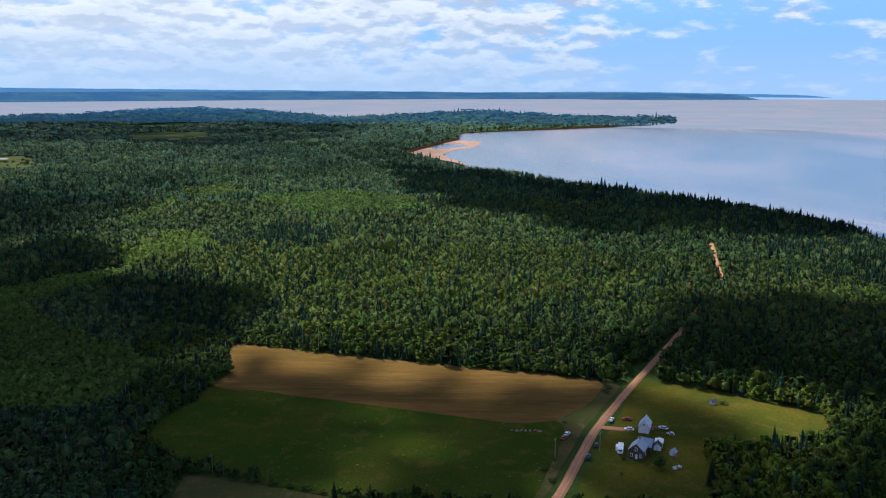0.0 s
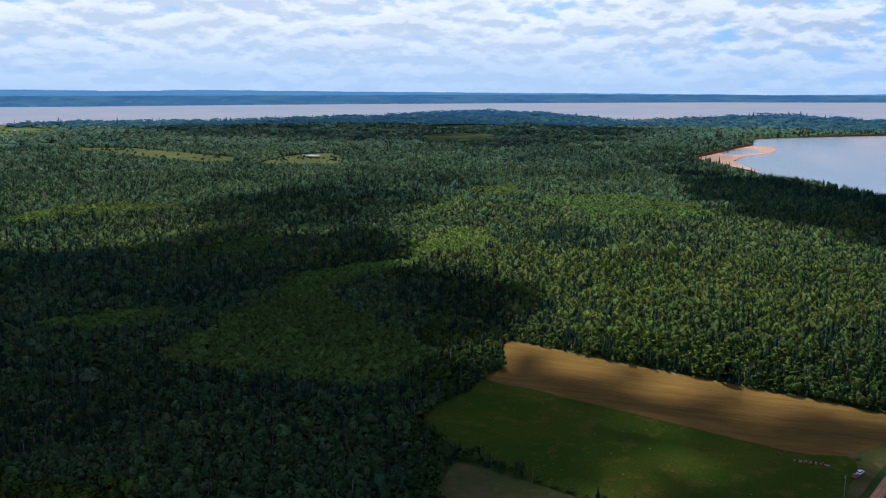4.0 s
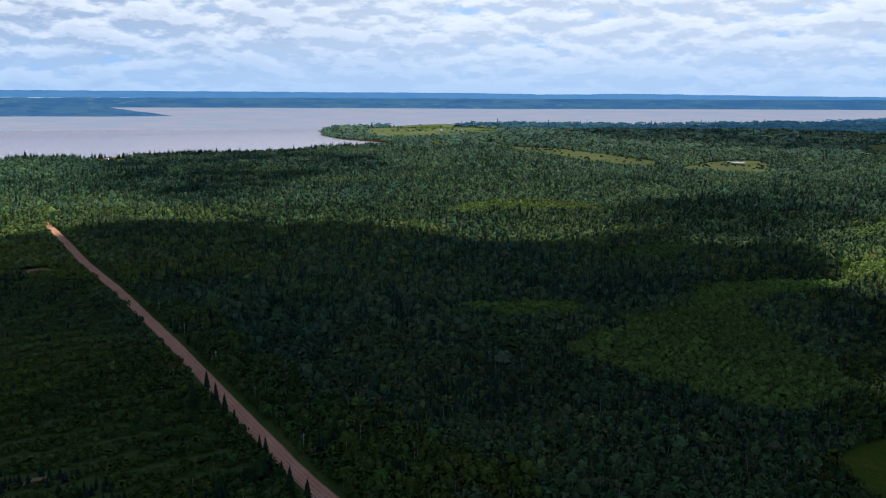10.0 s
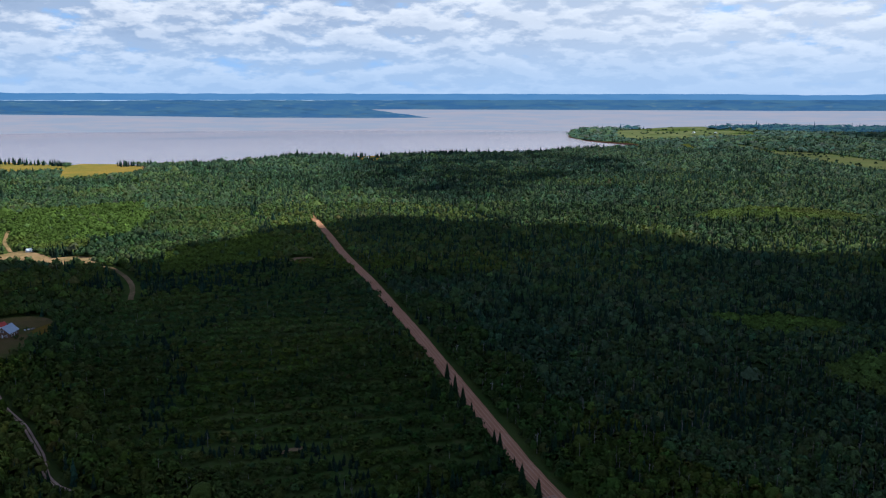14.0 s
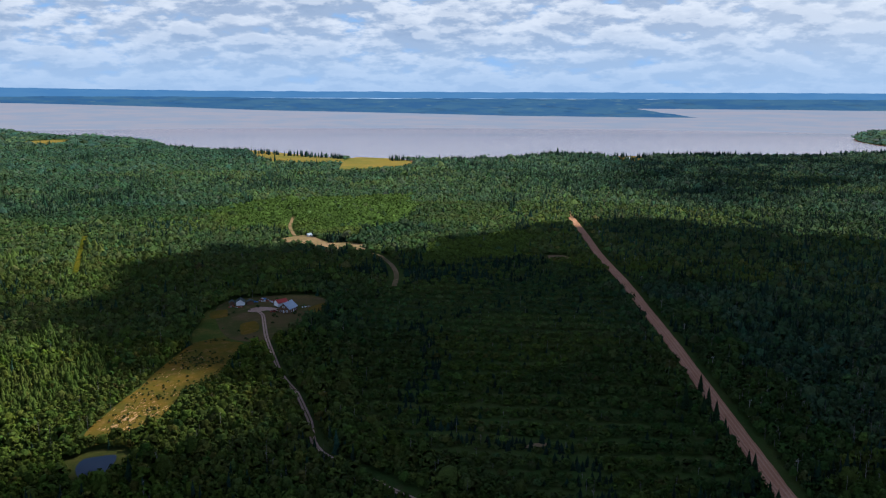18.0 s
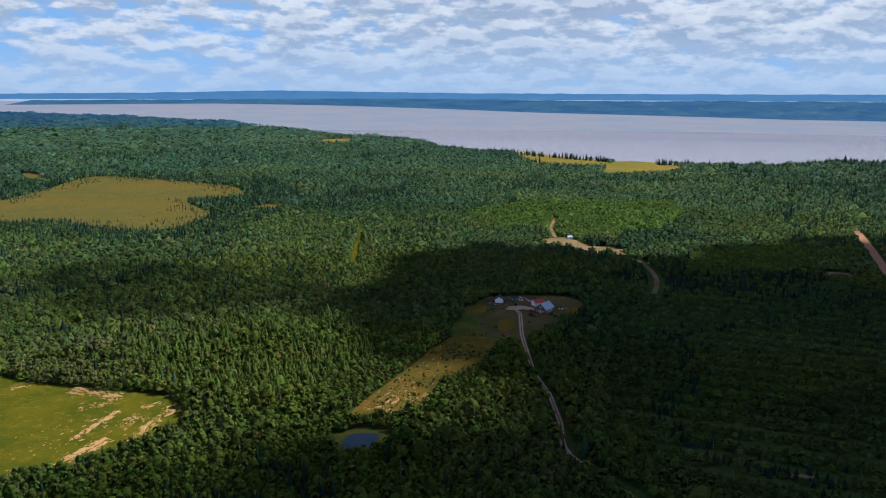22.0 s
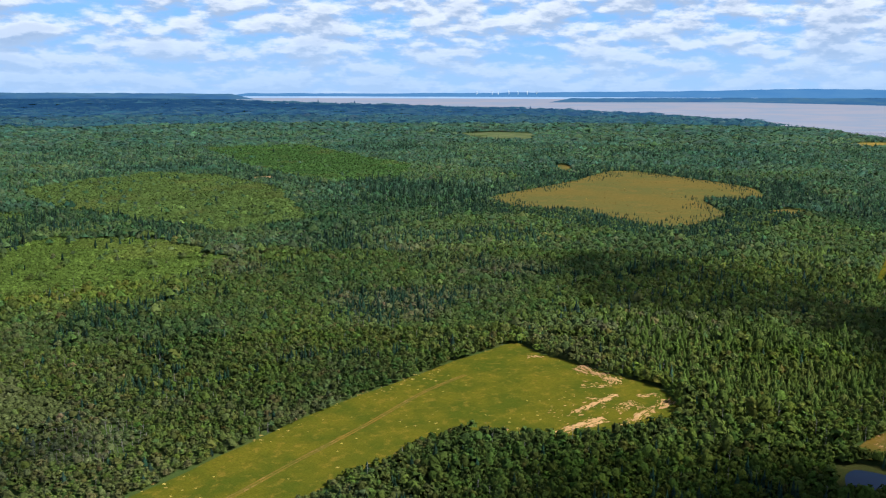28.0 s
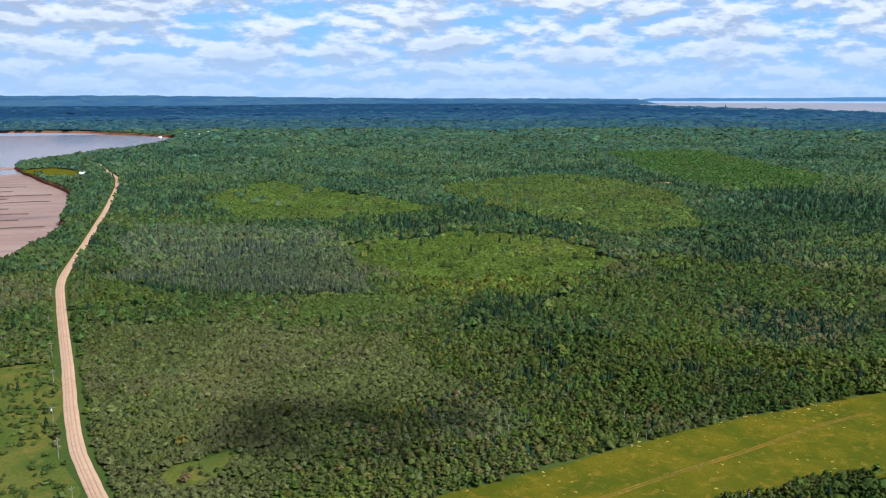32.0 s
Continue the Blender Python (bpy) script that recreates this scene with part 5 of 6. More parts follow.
def bog_fringe(poly, count, reach, seed):
    """Stunted spruces that thin out from the edge of the bog inwards."""
    rr = np.random.default_rng(seed)
    q = np.array(poly, float)
    x, y = rr.uniform(q[:, 0].min(), q[:, 0].max(), count * 12), rr.uniform(q[:, 1].min(), q[:, 1].max(), count * 12)
    d = near_line(poly + poly[:1], x, y)
    k = inside(poly, x, y) & (d < reach * blend(x, y, 60.0, seed)) & (rr.uniform(0, 1, len(x)) < 1 - d / reach)
    x, y = x[k][:count], y[k][:count]
    h = rr.uniform(2.0, 5.5, len(x))
    tint = np.array((0.026, 0.042, 0.022)) * np.exp(rr.normal(0, 0.3, len(x)))[:, None]
    plant("bog_spruces", MID_SPRUCE, x, y, h * 0.45, h, tint, "stunted grey-green spruces along the bog's edge", mat=LEAF_MID)


bog_fringe(BOG_FLAT, 900, 75.0, 821)
shore_row([(-2108, 1784), (-2137, 1607), (-2071, 1345), (-2151, 1074), (-2088, 897), (-2207, 697), (-2096, 565), (-2072, 430), (-2122, 267), (-2198, 138), (-2475, -139), (-2598, -321)], 9.0, (40, 0), 801)
shore_row([(-3250, 2800), (-3290, 2600), (-3285, 2440), (-2950, 2150)], 14.0, (25, 20), 802)
shore_row([(-3200, 3200), (-3000, 3050), (-2750, 3020), (-2500, 2750)], 12.0, (10, 30), 803)
shrubs("clearing_shrubs", STRIP, 420, (0.6, 1.9), (0.048, 0.062, 0.017), "dark low bushes and slash in the dry strip", 701)
shrubs("field_tufts", GREEN_FIELD, 420, (0.6, 1.9), (0.075, 0.078, 0.022), "straw-green tufts in the hay meadow", 708, 0.22)
shrubs("field_tufts", FARM_YARD, 260, (0.5, 1.6), (0.095, 0.08, 0.025), "dry tufts in the farm meadow", 709, 0.25)
shrubs("yard_tufts", HOUSE_YARD, 160, (0.5, 1.5), (0.09, 0.082, 0.028), "rough tufts of grass in the yard", 710, 0.25)
shrubs("meadow_shrubs", ROADSIDE, 420, (0.8, 4.0), (0.05, 0.072, 0.02), "green bushes in the roadside meadow", 702)
shrubs("bog_shrubs", BOG_FLAT, 420, (1.2, 3.4), (0.115, 0.085, 0.018), "stunted shrubs on the bog", 703, 0.35)
shrubs("cape_trees", CAPE_FIELD, 70, (8.0, 15.0), (0.03, 0.055, 0.03), "scattered round trees on the cape pasture", 711)
shrubs("fen_trees", FEN_STRIP, 150, (4.0, 9.0), (0.03, 0.05, 0.028), "stunted trees along the fen", 712, 1.0)
shrubs("fen_trees", FEN, 60, (4.0, 9.0), (0.03, 0.05, 0.028), "stunted trees round the distant pond", 713, 1.0)
shrubs("yard_shrubs", HOUSE_YARD, 22, (1.0, 2.8), (0.03, 0.055, 0.014), "garden bushes round the house yard", 704)
shrubs("field_tufts", SOUTH_FIELD, 500, (0.8, 2.2), (0.24, 0.18, 0.045), "dry yellow tufts in the meadow", 705, 0.18)
shrubs("field_tufts", [(-435, -312), (-430, -318), (-293, -321), (-172, -307), (-101, -292), (-101, -284), (-172, -298), (-293, -311)], 260, (0.8, 2.0), (0.28, 0.20, 0.055), "band of dry yellow weeds along the wood", 707, 0.2)
shrubs("edge_shrubs", [(x_ * 1.0, y_) for x_, y_ in ((-60, -640), (-90, -300), (-30, -290), (10, -330), (5, -640))], 500, (1.2, 3.4), (0.05, 0.062, 0.022), "olive scrub beside the coast road", 706)


# ---- things ----
def box(bm, size, at, turn=0.0, taper=1.0):
    sx, sy, sz = (q / 2 for q in size)
    c, s = math.cos(turn), math.sin(turn)
    vs = []
    for z, k in ((-sz, 1.0), (sz, taper)):
        for x, y in ((-sx, -sy), (sx, -sy), (sx, sy), (-sx, sy)):
            x, y = x * k, y * k
            vs.append(bm.verts.new((at[0] + x * c - y * s, at[1] + x * s + y * c, at[2] + z)))
    for f in ((3, 2, 1, 0), (4, 5, 6, 7), (0, 1, 5, 4), (1, 2, 6, 5), (2, 3, 7, 6), (3, 0, 4, 7)):
        bm.faces.new([vs[i] for i in f])
    return bm


def tube(bm, r, h, at, n=10, axis="z", top=None):
    top = r if top is None else top
    rings = []
    for z, k in ((0, r), (h, top)):
        ring = []
        for i in range(n):
            a = 2 * math.pi * i / n
            p_ = (k * math.cos(a), k * math.sin(a), z)
            if axis == "y":
                p_ = (p_[0], p_[2] - h / 2, p_[1])
            elif axis == "x":
                p_ = (p_[2] - h / 2, p_[0], p_[1])
            ring.append(bm.verts.new((at[0] + p_[0], at[1] + p_[1], at[2] + p_[2])))
        rings.append(ring)
    for i in range(n):
        bm.faces.new((rings[0][i], rings[0][(i + 1) % n], rings[1][(i + 1) % n], rings[1][i]))
    bm.faces.new(rings[0][::-1]), bm.faces.new(rings[1])
    return bm


def part(name, bm, mat, parent, label=""):
    me = bpy.data.meshes.new(name)
    bmesh.ops.recalc_face_normals(bm, faces=bm.faces[:])
    bm.to_mesh(me)
    bm.free()
    me.materials.append(mat)
    ob = new(name, me)
    ob.parent = parent
    return tagged(ob, label)


def base(name, x, y, turn=0.0, lift=0.3):
    ob = new(name)
    ob.matrix_world = pose(x, y, float(rise(x, y)) + lift, 0, 0, turn)
    return ob


WHITE = plain("white_paint", (0.82, 0.83, 0.85), 0.6, vary=0.2)
CREAM = plain("grey_white_boards", (0.66, 0.69, 0.73), 0.7, vary=0.3)
BROWNRED = plain("weathered_red_shingles", (0.095, 0.062, 0.055), 0.85, vary=0.5, scale=2.5)
LOG = plain("brown_logs", (0.15, 0.085, 0.05), 0.8, vary=0.5, scale=3.0)
TIN = plain("grey_blue_metal_roof", (0.34, 0.41, 0.50), 0.6, 0.1, 0.3, 0.8)
PALE_TIN = plain("pale_metal_roof", (0.50, 0.57, 0.66), 0.6, 0.1, 0.3, 0.8)
RED_TIN = plain("red_metal_roof", (0.42, 0.05, 0.04), 0.5, 0.1, 0.3)
DARK_ROOF = plain("dark_green_shingle_roof", (0.035, 0.055, 0.05), 0.85)
GLASS = plain("dark_window_glass", (0.02, 0.025, 0.03), 0.08, 0.0, 0.1)
BRICK = plain("chimney_brick", (0.18, 0.09, 0.07), 0.9)
RUBBER = plain("black_rubber", (0.02, 0.02, 0.02), 0.8)
STEEL = plain("steel_rim", (0.5, 0.5, 0.52), 0.35, 0.8)
WOOD = plain("weathered_wood", (0.24, 0.2, 0.16), 0.85, vary=0.5)
POLE_WOOD = plain("grey_pole_wood", (0.22, 0.205, 0.185), 0.85, vary=0.3)
BARK = plain("bark", (0.09, 0.07, 0.055), 0.95)
BLUE = plain("blue_tarpaulin", (0.03, 0.16, 0.42), 0.5)
RUST = plain("rusty_red_metal", (0.30, 0.045, 0.03), 0.6)
RED_LAMP = plain("red_lamp", (0.4, 0.02, 0.02), 0.3)


def house(name, x, y, turn, wide, long, eave, top, wall_mat, roof_mat, label, windows=(), doors=(), chimney=None, over=0.4, category="house"):
    """A gabled building: wide across the gable, long along the ridge (y)."""
    root = base(name, x, y, turn, 0.15)
    bm = bmesh.new()
    w2, l2 = wide / 2, long / 2
    prof = [(-w2, 0), (w2, 0), (w2, eave), (0, top), (-w2, eave)]
    ends = [[bm.verts.new((px_, yy, pz)) for px_, pz in prof] for yy in (-l2, l2)]
    for k in range(5):
        bm.faces.new((ends[0][k], ends[0][(k + 1) % 5], ends[1][(k + 1) % 5], ends[1][k]))
    bm.faces.new(ends[0][::-1]), bm.faces.new(ends[1])
    wall = part("wall", bm, wall_mat, root)
    slope = (top - eave) / w2
    for side in (-1, 1):
        bm = bmesh.new()
        lo = [(side * (w2 + over), eave - slope * over), (0.0, top)]
        vs = []
        for yy in (-l2 - over, l2 + over):
            for dz in (0.03, 0.18):
                vs.append([bm.verts.new((px_, yy, pz + dz)) for px_, pz in lo])
        a, b_, c, d = vs
        for q in ((a[0], a[1], b_[1], b_[0]), (c[0], d[0], d[1], c[1]), (b_[0], b_[1], d[1], d[0]), (a[0], c[0], c[1], a[1]), (a[0], b_[0], d[0], c[0]), (a[1], c[1], d[1], b_[1])):
            bm.faces.new(q)
        # standing seams
        for k in range(int(long / 0.9) + 1):
            yy = -l2 + k * 0.9
            p0, p1 = Vector((lo[0][0], yy, lo[0][1] + 0.2)), Vector((lo[1][0], yy, lo[1][1] + 0.2))
            q = [bm.verts.new(p0 + Vector((0, -0.03, 0))), bm.verts.new(p0 + Vector((0, 0.03, 0))), bm.verts.new(p1 + Vector((0, 0.03, 0))), bm.verts.new(p1 + Vector((0, -0.03, 0)))]
            bm.faces.new(q)
        part("roof_slope", bm, roof_mat, root)
    part("ridge_cap", box(bmesh.new(), (0.35, long + 2 * over, 0.08), (0, 0, top + 0.21)), roof_mat, root)
    for side, u, z, ww, hh in windows:
        place_opening(root, side, u, z, ww, hh, w2, l2, False)
    for side, u, ww, hh in doors:
        place_opening(root, side, u, hh / 2, ww, hh, w2, l2, True)
    if chimney:
        cy_, ch = chimney
        part("chimney", box(bmesh.new(), (0.7, 0.7, ch), (0.0, cy_, top + ch / 2 - 0.4)), BRICK, root, "short brick chimney")
    return tagged(root, label, category)


def place_opening(root, side, u, z, ww, hh, w2, l2, door):
    """A framed window or door on one side: s south gable, n north gable, e and w long sides."""
    at = {"s": (u, -l2), "n": (u, l2), "e": (w2, u), "w": (-w2, u)}[side]
    turn = 0.0 if side in "sn" else math.pi / 2
    o = {"s": (0, -1), "n": (0, 1), "e": (1, 0), "w": (-1, 0)}[side]
    if door:
        d = part("door", box(bmesh.new(), (ww, 0.12, hh), (at[0] + o[0] * 0.05, at[1] + o[1] * 0.05, z), turn), CREAM, root, "plain panelled door")
        part("door_frame", box(bmesh.new(), (ww + 0.25, 0.08, 0.14), (at[0] + o[0] * 0.05, at[1] + o[1] * 0.05, z + hh / 2 + 0.07), turn), WHITE, d)
        return
    win = part("window", box(bmesh.new(), (ww, 0.06, hh), (at[0] + o[0] * 0.03, at[1] + o[1] * 0.03, z), turn), GLASS, root, "dark glazed window")
    bm = bmesh.new()
    for du, dz, a, b_ in ((0, hh / 2 + 0.06, ww + 0.3, 0.14), (0, -hh / 2 - 0.06, ww + 0.3, 0.14), (-ww / 2 - 0.07, 0, 0.14, hh), (ww / 2 + 0.07, 0, 0.14, hh), (0, 0, ww, 0.06)):
        ax_, ay_ = (du, 0) if side in "sn" else (0, du)
        box(bm, (a, 0.12, b_), (at[0] + o[0] * 0.06 + ax_, at[1] + o[1] * 0.06 + ay_, z + dz), turn)
    part("window_frame", bm, WHITE, win)


def car(x, y, turn, paint, label, pickup=False, lift=0.35):
    root = base("pickup_truck" if pickup else "car", x, y, turn, lift)
    L = 5.4 if pickup else 4.6
    bm = bmesh.new()
    box(bm, (1.8, L, 0.55), (0, 0, 0.68), taper=0.97)
    bmesh.ops.bevel(bm, geom=bm.edges[:], offset=0.09, segments=2, affect="EDGES")
    if pickup:
        for sx_ in (-0.84, 0.84):
            box(bm, (0.1, 1.9, 0.45), (sx_, -1.6, 1.1))
        box(bm, (1.75, 0.1, 0.45), (0, -2.6, 1.1))
    body = part("body", bm, paint, root)
    cy_, cl = (0.35, 1.7) if pickup else (-0.25, 2.7)
    part("windows", box(bmesh.new(), (1.62, cl, 0.5), (0, cy_, 1.2), taper=0.8), GLASS, root, "dark car windows")
    bm = box(bmesh.new(), (1.34, cl * 0.8, 0.07), (0, cy_, 1.48))
    part("roof", bm, paint, root)
    for sx_ in (-0.82, 0.82):
        for sy_ in (-L * 0.3, L * 0.31):
            wheel = part("wheel", tube(bmesh.new(), 0.34, 0.22, (sx_, sy_, 0.34), 14, "x"), RUBBER, root)
            part("rim", tube(bmesh.new(), 0.2, 0.24, (sx_, sy_, 0.34), 10, "x"), STEEL, wheel)
        part("headlight", box(bmesh.new(), (0.36, 0.06, 0.14), (sx_ * 0.75, L / 2, 0.75)), WHITE, root)
        part("tail_light", box(bmesh.new(), (0.2, 0.06, 0.22), (sx_ * 0.9, -L / 2, 0.8)), RED_LAMP, root)
    for sy_ in (-L / 2 - 0.02, L / 2 + 0.02):
        part("bumper", box(bmesh.new(), (1.7, 0.12, 0.2), (0, sy_, 0.5)), RUBBER, root)
    return tagged(root, label, "truck" if pickup else "car")


def camper(x, y, turn):
    root = base("camper_trailer", x, y, turn, 0.3)
    bm = box(bmesh.new(), (2.5, 7.6, 2.3), (0, 0, 1.75))
    bmesh.ops.bevel(bm, geom=bm.edges[:], offset=0.15, segments=2, affect="EDGES")
    part("body", bm, WHITE, root)
    part("slide_out", box(bmesh.new(), (0.9, 3.2, 1.8), (-1.7, 0.4, 1.75)), WHITE, root)
    part("roof_vent", box(bmesh.new(), (0.7, 0.7, 0.2), (0.2, 1.6, 2.98)), CREAM, root)
    part("air_conditioner", box(bmesh.new(), (0.8, 1.0, 0.3), (0.1, -1.2, 3.03)), CREAM, root)
    part("door", box(bmesh.new(), (0.06, 0.7, 1.8), (1.26, -1.8, 1.6)), CREAM, root)
    for yy in (-0.5, 2.2):
        part("window", box(bmesh.new(), (0.06, 1.0, 0.6), (1.26, yy, 2.0)), GLASS, root)
    part("window", box(bmesh.new(), (1.4, 0.06, 0.7), (0, -3.81, 2.0)), GLASS, root)
    for sx_ in (-1.05, 1.05):
        for sy_ in (-0.45, 0.45):
            part("wheel", tube(bmesh.new(), 0.36, 0.22, (sx_, sy_, 0.36), 12, "x"), RUBBER, root)
    bm = bmesh.new()
    box(bm, (0.1, 1.3, 0.1), (0, 4.4, 0.55))
    part("drawbar", bm, RUBBER, root)
    return tagged(root, "white camper trailer with a slide-out on the farm grass", "trailer")


FARM_TURN = -26.0
house("farmhouse", 87.3, 359.5, FARM_TURN, 6.6, 8.2, 4.2, 7.2, BROWNRED, TIN, "old farmhouse with dark red shingles and grey-blue metal roof",
      windows=[("s", -2.0, 1.7, 0.8, 1.3), ("s", 2.1, 1.7, 0.8, 1.3), ("s", 0, 4.6, 0.9, 1.3), ("w", -2.6, 1.8, 0.9, 1.4), ("w", 2.4, 1.8, 0.9, 1.4), ("e", 0, 1.8, 0.9, 1.4)], doors=[("s", 0.2, 1.0, 2.05)], chimney=(2.0, 1.5))
house("farmhouse_wing", 91.8, 365.0, FARM_TURN + 90, 5.0, 6.0, 3.4, 6.0, BROWNRED, TIN, "farmhouse back wing under the same metal roof", windows=[("w", 1.5, 1.6, 0.9, 1.2)], category="house wing")
house("barn", 97.0, 388.5, FARM_TURN + 4, 4.8, 7.6, 3.6, 6.4, CREAM, PALE_TIN, "tall whitewashed barn with a pale metal roof", windows=[("s", 0.0, 4.4, 0.8, 0.9)], doors=[("s", -1.2, 1.6, 2.3)], category="barn")
house("garden_shed", 97.6, 366.2, FARM_TURN + 8, 3.2, 3.2, 2.3, 3.9, WHITE, DARK_ROOF, "small white shed with a dark green roof", doors=[("s", 0, 0.9, 1.9)], windows=[("s", 0, 2.9, 0.5, 0.4)], category="shed")
house("tool_shed", 103.0, 360.2, FARM_TURN - 20, 2.1, 2.6, 1.8, 2.8, CREAM, TIN, "little grey shed in the farm grass", doors=[("s", 0, 0.8, 1.8)], category="shed")
house("field_shed", 140.5, 424.0, -60.0, 2.3, 2.8, 1.5, 2.9, CREAM, WOOD, "lone weathered shed in the meadow", category="shed")
house("white_annex", 99.4, 370.6, FARM_TURN + 8, 3.2, 4.4, 2.4, 2.8, WHITE, WHITE, "flat white storage hut behind a shed", doors=[("s", 0, 0.9, 1.9)], category="shed")
camper(80.3, 363.6, -14.0)
car(83.2, 400.5, -24.0, WHITE, "white pickup truck parked beside the road", True)
car(89.5, 388.6, 78.0, WHITE, "white estate car on the farm driveway")
car(70.6, 369.6, -20.0, plain("dark_grey_paint", (0.06, 0.065, 0.07), 0.35), "dark grey car parked on the road verge")
car(64.6, 356.8, -18.0, plain("dark_blue_paint", (0.035, 0.06, 0.12), 0.35), "dark blue pickup truck on the road verge", True)
car(91.3, 401.6, 68.0, RUST, "rusty red old car in the grass")
car(58.9, 382.5, -30.0, WHITE, "white car parked in the hedge gap")
car(56.8, 378.2, -36.0, plain("brick_paint", (0.35, 0.13, 0.09), 0.5), "faded brick-red car beside the hedge")
car(106.2, 390.0, 50.0, CREAM, "pale old car behind the barn")


def junk(x, y, turn, mat, label, size, category="scrap", name="scrap_heap", seed=1, bits=9):
    rr = np.random.default_rng(seed)
    root = base(name, x, y, turn, 0.3)
    for k in range(bits):
        sx_, sy_, sz_ = rr.uniform(0.4, 1.6), rr.uniform(0.3, 1.2), rr.uniform(0.25, 0.9)
        part("piece", box(bmesh.new(), (sx_, sy_, sz_), (rr.uniform(-1, 1) * size[0] / 2, rr.uniform(-1, 1) * size[1] / 2, sz_ / 2), rr.uniform(0, 3), rr.uniform(0.7, 1.0)), mat[k % len(mat)], root)
    return tagged(root, label, category)


junk(102.0, 391.0, 20, [RUST, RUST, WOOD], "heap of rusty red machinery beside the barn", (4.5, 3.5), seed=2, bits=14)
junk(107.0, 384.0, 0, [CREAM, WOOD, RUST], "scattered boards and pale scrap in the yard", (6.5, 3.0), seed=3, bits=14)
junk(101.0, 346.5, 40, [CREAM, WOOD], "pile of pale boards lying in the grass", (3.5, 1.6), "boards", "board_pile", 4, 8)
junk(104.5, 357.5, 0, [RUST, WOOD], "small scrap pile beside a shed", (3.0, 2.5), seed=5, bits=7)
junk(40.0, 387.5, 0, [WOOD, WOOD, RUST], "weathered timber and scrap along the field edge", (15.0, 2.0), seed=6, bits=14)

# the house in the woods
house("country_house", -629.5, -2.0, 62.0, 9.5, 12.5, 3.2, 7.2, LOG, TIN, "brown log house with a grey-blue metal roof",
      windows=[("s", -2.4, 1.6, 1.3, 1.2), ("s", 2.4, 1.6, 1.3, 1.2), ("s", 0, 4.6, 1.6, 1.2), ("n", -2.4, 1.6, 1.3, 1.2), ("n", 2.4, 1.6, 1.3, 1.2), ("n", 0, 4.6, 1.4, 1.0), ("e", -3, 1.6, 1.2, 1.2), ("e", 3, 1.6, 1.2, 1.2), ("w", 0, 1.6, 1.4, 1.2)], doors=[("s", 0, 1.0, 2.05), ("e", 0, 1.0, 2.05)], chimney=(1.5, 1.6))
house("workshop", -648.0, -7.0, 30.0, 6.4, 8.6, 2.9, 4.9, WHITE, RED_TIN, "white workshop with a red metal roof", windows=[("e", 0, 1.7, 1.0, 1.0), ("e", 3, 1.7, 1.0, 1.0)], doors=[("e", -3, 2.6, 2.4)], category="workshop")
house("garage", -656.0, -37.5, 92.0, 6.4, 8.0, 2.6, 4.7, WHITE, DARK_ROOF, "white garage with a dark roof and a wide grey door", doors=[("n", 0, 4.6, 2.3)], windows=[("n", 0, 3.9, 0.8, 0.6)], category="garage")
house("lean_to_shed", -656.5, -30.2, 92.0, 5.0, 6.0, 2.2, 3.4, LOG, DARK_ROOF, "dark open shed built beside the garage", category="shed")
house("low_shed", -657.0, -44.0, 92.0, 4.0, 5.0, 2.0, 3.2, LOG, DARK_ROOF, "low dark shed beside the garage", category="shed")
junk(-662.0, -26.0, 0, [BLUE], "blue tarpaulin over stacked goods", (4.0, 3.0), "tarpaulin", "covered_stack", 8, 7)
junk(-664.0, -17.0, 0, [RUST, WOOD, CREAM, RUST], "row of scrap and timber behind the drive", (4.0, 14.0), seed=9, bits=22)
junk(-668.0, -20.0, 30, [WOOD, CREAM, BLUE, RUST], "jumble of timber, drums and a blue boat cover", (9.0, 5.0), seed=21, bits=26)
junk(-660.0, -12.0, 10, [CREAM, WOOD, RUST], "stacked boards and old machines behind the yard", (6.0, 8.0), seed=22, bits=20)
junk(-640.0, 12.0, 10, [WOOD, CREAM], "firewood stacks beside the log house", (3.0, 7.0), "firewood", "firewood_stack", 23, 10)
junk(-646.0, -38.0, 10, [RUST, RUST, CREAM], "red tractor parts lying before the garage", (3.0, 5.0), seed=24, bits=9)
junk(-649.0, -43.0, 0, [RUST, WOOD], "old tractor parts and timber beside the garage", (5.0, 7.0), seed=10, bits=12)
junk(-617.0, 20.0, 0, [CREAM, WOOD], "pale boards lying on the grass", (4.0, 3.0), "boards", "board_pile", 11, 6)
car(-628.0, -12.5, 40.0, RUST, "red car parked before the log house")
# far houses
house("shore_house", -2062.0, 1322.0, 40, 9, 16, 3.2, 6.5, WHITE, PALE_TIN, "white house on the wooded shore", windows=[("e", 0, 1.6, 1.5, 1.2)])
house("shore_house", -8.0, -1916.0, 75, 8, 11, 3.4, 7.0, WHITE, PALE_TIN, "white house beside the shore lawn", windows=[("e", 0, 1.6, 1.5, 1.2)])
house("cabin", -968.0, 24.0, 20, 4, 6, 2.2, 3.6, WHITE, PALE_TIN, "white cabin in the sandy clearing", windows=[("e", 0, 1.5, 1.2, 1.0)], doors=[("s", 0, 1, 2)], category="cabin")
for k, (hx, hy, ht) in enumerate(((-2850, 2720, 20), (-2790, 2790, 60), (-3020, 3050, 10), (-420, -3720, 15), (-470, -3650, 70), (-300, -3500, 40), (-535, -3900, 30), (-3120, -1800, 25), (-2010, 830, 35), (-2020, 905, 80))):
    house("shore_house", hx, hy, ht, 9, 13, 3.4, 7.0, WHITE if k % 3 else CREAM, PALE_TIN if k % 2 else TIN, "small pale house far off along the shore", windows=[("e", 0, 1.6, 1.5, 1.2)])


